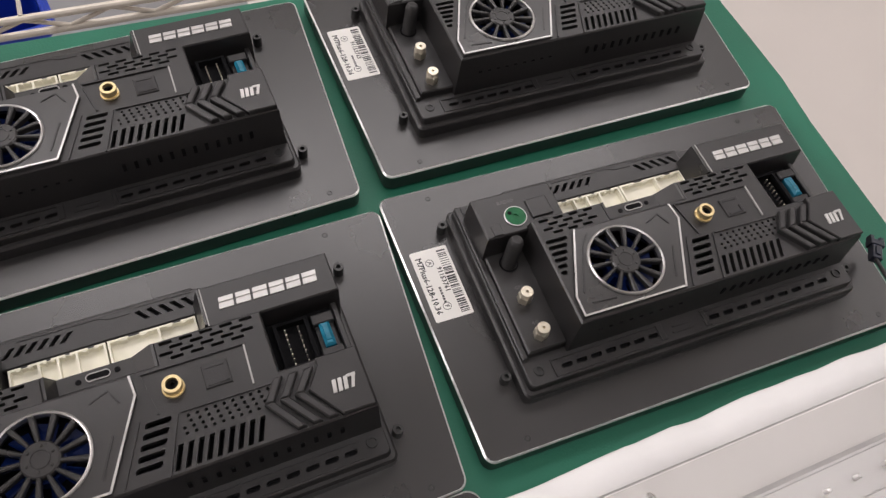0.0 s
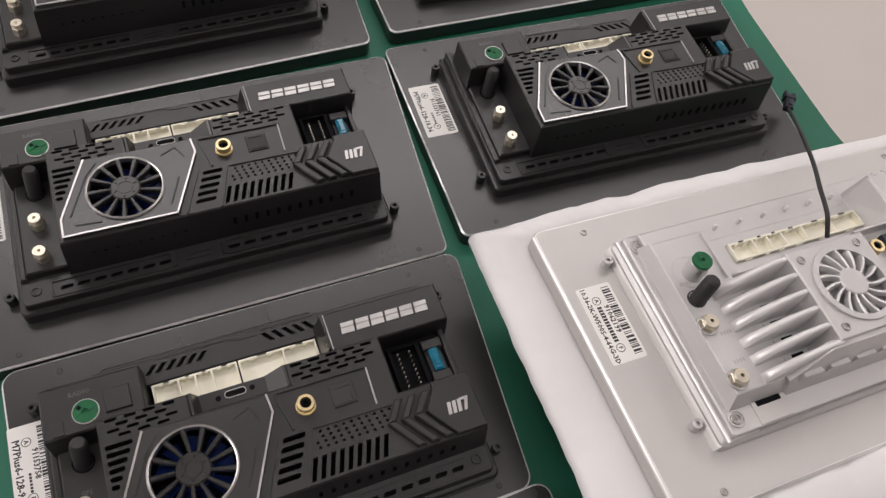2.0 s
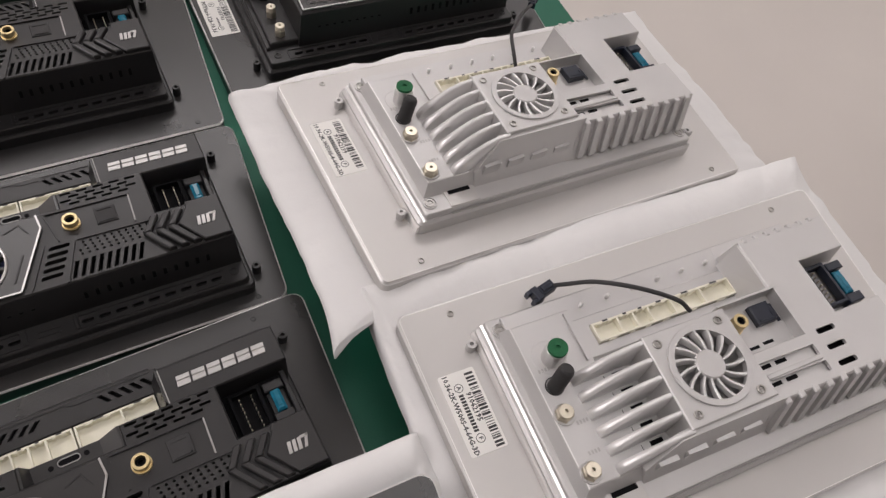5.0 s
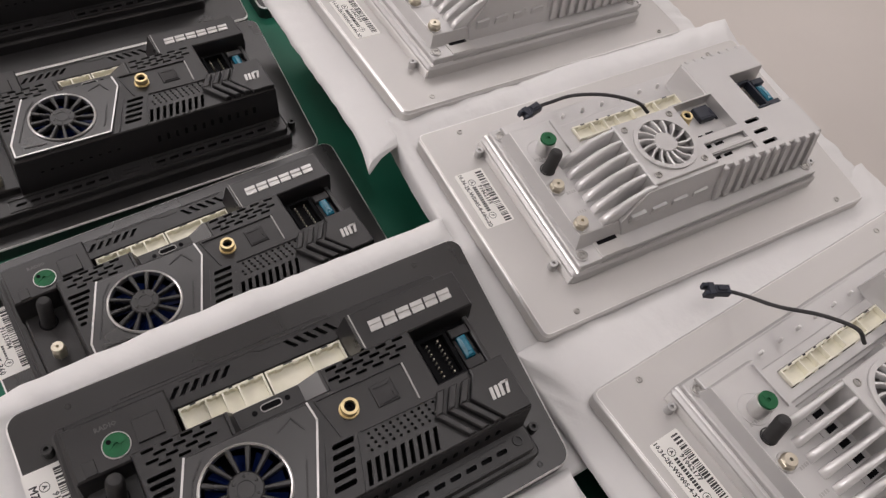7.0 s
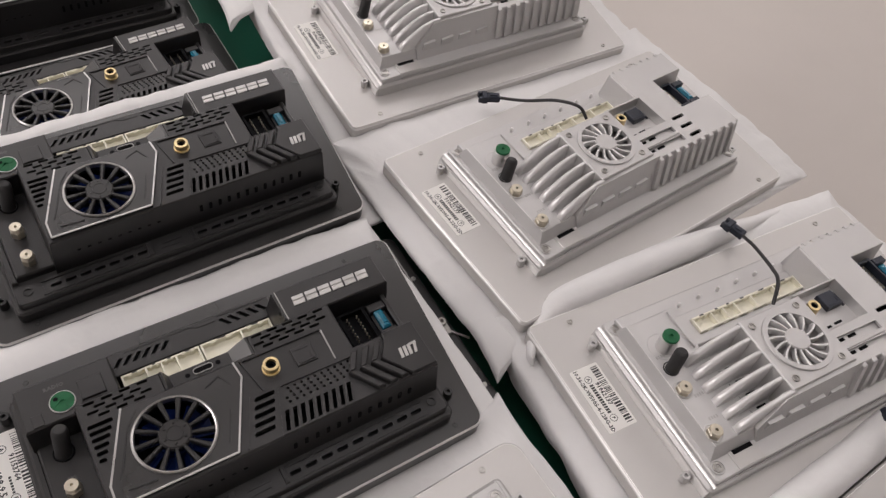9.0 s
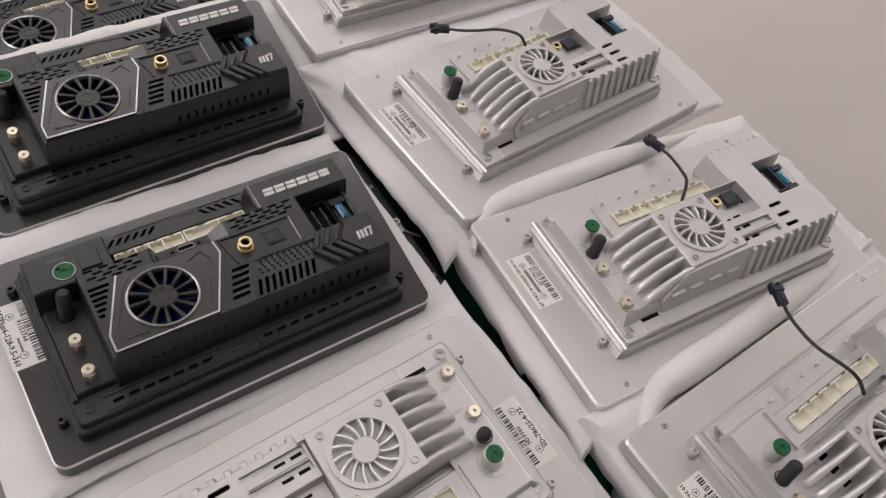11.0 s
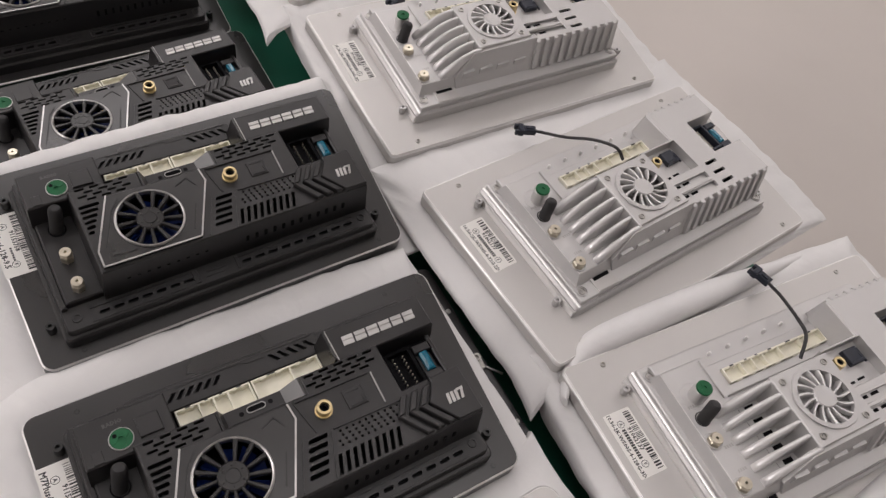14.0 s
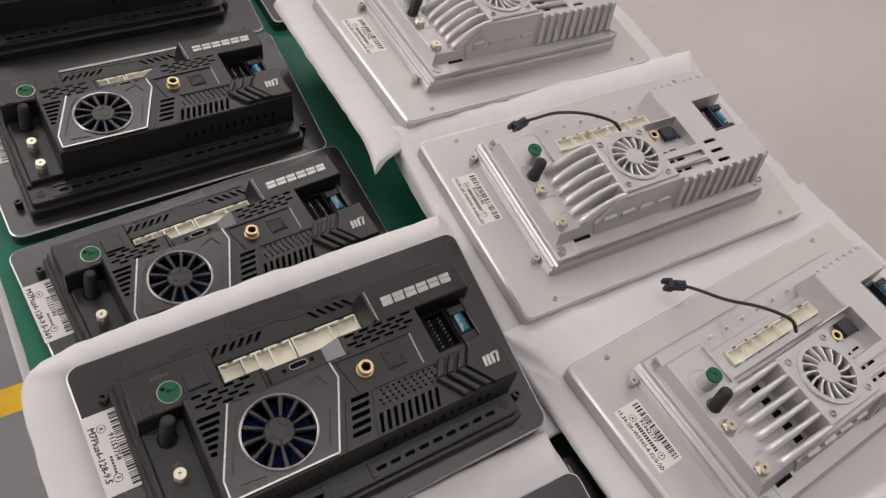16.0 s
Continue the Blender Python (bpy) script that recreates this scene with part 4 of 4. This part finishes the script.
# ---- packing foam ----
def foam(key, rect, under, margin, drop, seed, roll=0.0, soft=0.0):
    """A soft sheet that lies under a unit, reaches past its edges and hangs over the rim of the pack below."""
    x0, x1, y0, y1 = rect
    l, r, b, t = margin
    cx, cy = (x0 + x1) / 2, (y0 + y1) / 2
    n, m = 64, 44
    outline = [(x0 + (x1 - x0) * k / n, y0) for k in range(n)] + [(x1, y0 + (y1 - y0) * k / m) for k in range(m)]
    outline += [(x1 - (x1 - x0) * k / n, y1) for k in range(n)] + [(x0, y1 - (y1 - y0) * k / m) for k in range(m)]

    def point(p, s):
        x, y = p
        fx, fy = x, y
        wob = noise.noise(Vector((x * 0.019, y * 0.019, seed)))
        rip = noise.noise(Vector((x * 0.085 + 5, y * 0.085, seed + 3.3)))
        ux, uy = 2 * (x - cx) / (x1 - x0), 2 * (y - cy) / (y1 - y0)
        # the sheet's own rim keeps its square corners
        ox = (x1 + r - cx if ux > 0 else cx - x0 + l) / ((x1 - x0) / 2)
        oy = (y1 + t - cy if uy > 0 else cy - y0 + b) / ((y1 - y0) / 2)
        rim = (cx + (x - cx) * ox, cy + (y - cy) * oy)
        q = min(s, 1.0)
        fx, fy = x + (rim[0] - x) * q, y + (rim[1] - y) * q
        out = Vector((rim[0] - x, rim[1] - y))
        reach = out.length
        out = out.normalized() if reach > 1e-6 else Vector((0, 0))
        fx, fy = fx + out.x * reach * 0.07 * wob * q, fy + out.y * reach * 0.07 * wob * q
        crease = noise.noise(Vector((x * 0.16, y * 0.05, seed + 9.1))) if abs(uy) > abs(ux) else noise.noise(Vector((x * 0.05, y * 0.16, seed + 9.1)))
        z = -1.2 - 0.12 * reach * q ** 2 + (1.1 * rip + 2.2 * wob + 1.3 * crease) * q * min(1, reach / 12)
        z += roll * math.sin(math.pi * min(1.0, 0.65 * s)) * max(0.0, uy) ** 8 * (0.95 + 0.12 * rip)
        fold = soft * (max(0.0, -ux) * max(0.0, uy)) ** 7 * q
        fx, fy = fx + fold, fy - fold
        tip = max(0.0, -ux) ** 10 * max(0.0, -uy) ** 10 * min(s, 1.6)
        fx, fy, z = fx - 3 * tip, fy - 6 * tip, z - 2 * tip
        if s > 1:
            h = s - 1
            side = max(0.0, -ux) ** 6 if abs(ux) > abs(uy) * 0.98 else 0.0
            flare = 3.0 * side * h
            hang = drop * (0.18 + 0.82 * side + 0.25 * max(0, wob))
            a = min(h * 2.5, 1.0) * math.pi / 2
            fx, fy = fx + out.x * (4.0 * math.sin(a) - 4.0 * h * h + 2.0 * rip * h + flare), fy + out.y * (4.0 * math.sin(a) - 4.0 * h * h + 2.0 * rip * h + flare)
            z -= 4.0 * (1 - math.cos(a)) * min(1, hang / 4.0) + max(0, h - 0.3) / 0.7 * max(0, hang - 4) * (1 + 0.15 * rip)
        return (fx, fy, under + z)

    steps = (0.0, 0.2, 0.4, 0.6, 0.8, 1.0, 1.1, 1.2, 1.3, 1.42, 1.6, 1.8, 2.0)
    top = [[point(p, q) for p in outline] for q in steps]
    low = [[(cx + (p[0] - cx) * 0.988, cy + (p[1] - cy) * 0.988, p[2] - 0.9) for p in ring] for ring in reversed(top[:-1])]
    s = Shape().loft([[(cx + (x - cx) * 0.9, cy + (y - cy) * 0.9, under - 1.0) for x, y in outline]] + top + low)
    ob = new("foam_sheet", mesh_of("foam_sheet", s, FOAM, 60))
    ob.matrix_basis = pose(*POSES[key])
    return tagged(ob, "crinkled white packing foam sheet under a head unit", "foam sheet", "foam sheets")


def foam_roll(x0, x1, y, slope, z, seed):
    """The sheet's free edge folded up into a soft roll along the unit."""
    rings = []
    for k in range(61):
        x = x0 + (x1 - x0) * k / 60
        end = min(1.0, 0.4 + 0.6 * math.sin(min(1.0, k / 14) * math.pi / 2), 0.2 + 0.03 * (60 - k))
        turn = 22 * max(0.0, 1 - k / 9) ** 2
        ring = []
        for j in range(18):
            a = 2 * math.pi * j / 18
            r = 1 + 0.08 * noise.noise(Vector((x * 0.02, math.cos(a), math.sin(a) + seed))) + 0.025 * noise.noise(Vector((x * 0.12, 2 * math.cos(a), seed)))
            ring.append((x, y - turn + slope * x + 9.5 * r * end * math.cos(a), z - 9.0 * (1 - end) + 9.0 * r * end * math.sin(a)))
        rings.append(ring)
    return Shape().loft(rings)


def block(key, rect, under):
    """The wrapped pack that a raised unit rests on."""
    x, y, z, a, b, c = POSES[key]
    top = z * 1000 + under - 3.2
    s = Shape().slab(rounded(rect[0] + 18, rect[1] - 18, rect[2] + 14, rect[3] - 14, 5), -22 - z * 1000, top - z * 1000 - 4.5, 1.5)
    ob = new("foam_block", mesh_of("foam_block", s, FOAM))
    ob.matrix_basis = pose(x, y, z, 0, 0, c)
    return tagged(ob, "white foam-wrapped pack lying on the mat", "foam block", "foam packs")


for i, (key, margin) in enumerate((("S0", (20, 29, 6, 12)), ("S1", (7, 22, 5, 23)), ("S2", (14, 32, 3, 36)), ("S3", (9, 22, 5, 18)), ("S4", (5, 24, 5, 18)))):
    sheet = foam(key, SILVER_BIG[:4], -22.1, margin, (7, 16, 7, 18, 18)[i], i * 2.7 + 1, (4, 7, 4, 5, 5)[i])
    for rkey, x0, x1, y, slope, zr in (("S3", -43, 176, 121, 0.04, -15), ("S4", -30, 222, 123, 0.0, -14)):
        if rkey == key:
            part("rolled_edge", foam_roll(x0, x1, y, slope, zr, 41.0 + i), FOAM, sheet, "rolled-up edge of the foam sheet", 60)
    block(key, SILVER_BIG[:4], -22.1)
for i, (key, margin) in enumerate((("L4", (19, 8, 4, 16)), ("L5", (19, 8, 4, 24)))):
    foam(key, SMALL[:4], -22, margin, 10, i * 3.1 + 21, 5, 8)
    block(key, SMALL[:4], -22)
foam("L6", SILVER_SMALL[:4], -22.1, (9, 16, 18, 8), 14, 33.0)
block("L6", SILVER_SMALL[:4], -22.1)

# the dark panel that shows below the foam, and its round foot
low = tagged(new("display_panel"), "black boxed display lying under the foam sheets", "panel")
part("panel_body", Shape().slab(rounded(-200, -30, -668, -436, 5), -22, 20, 0.8), SHEET, low)
part("panel_line", Shape().strip([(-36, -441), (-36, -660)], 0.7, 19.9, 20.4), PRINT_PALE, low)
part("corner_clip", Shape().collar(-37, -506, 20, 27, 2.6, 1.2, 14, 2.5).box(-39, -33, -513, -506, 20, 22.5, 0.3).strip([(-33, -512), (-26, -520)], 1.2, 20.5, 21.6), STEEL, low, "small steel screw post")
for wy in (-470, -549, -585):
    part("screw", Shape().collar(-34, wy, 19.6, 20.6, 1.6, 0.8, 12, 0.5), STEEL, low)
knob = new("round_lens", mesh_of("round_lens", Shape().rod(-30, -644, 20, 30, 8.0, 32, 0.5).collar(-30, -644, 29.5, 31, 8.4, 7.5, 32, 1.0), NAVY))
tagged(knob, "round black lens cap lying on a black display", "lens cap")

# ---- beyond the bench ----
rack = tagged(new("wire_shelf"), "cream coated wire shelf behind the bench", "shelf")
for z in (-75.5, -88.5):
    part("rail_wire", Shape().tube([(-900, 360, z - 2), (250, 360, z)], 2.6, 10), WIRE, rack)
zig = [(-900 + 28 * k, 360, -77.5 if k % 2 else -87.5) for k in range(42)]
part("truss_wire", Shape().tube(zig, 1.6, 8), WIRE, rack)
for k in range(14):
    part("deck_wire", Shape().tube([(-880 + 85 * k, 360, -74), (-880 + 85 * k, 800, -74)], 1.5, 6), WIRE, rack)
for px in (-900, 250):
    part("post", Shape().rod(px, 362, -780, 40, 9, 14, 1), WIRE, rack)
    part("post", Shape().rod(px, 800, -780, 40, 9, 14, 1), WIRE, rack)


def storage_bin(x, y):
    ob = tagged(new("storage_bin"), "open blue plastic storage bin on the floor", "bin", "storage bins")
    q = rounded(-115, 115, -60, 60, 14)
    rings = [[(a, b, z) for a, b in grow(q, d)] for d, z in ((-16, -780), (-2, -312), (4, -310), (4, -298), (0, -298), (-18, -770))]
    part("bin_body", Shape().loft(rings), BIN_BLUE, ob)
    part("bin_rim", Shape().loft([[(a, b, z) for a, b in grow(q, d)] for d, z in ((4.2, -312), (8, -311), (8, -299), (3, -297))], False, False), BIN_BLUE, ob)
    ob.matrix_basis = pose(x * MM, y * MM, 0, 0, 0, 8)
    return ob


storage_bin(-345, 650)
storage_bin(-590, 640)
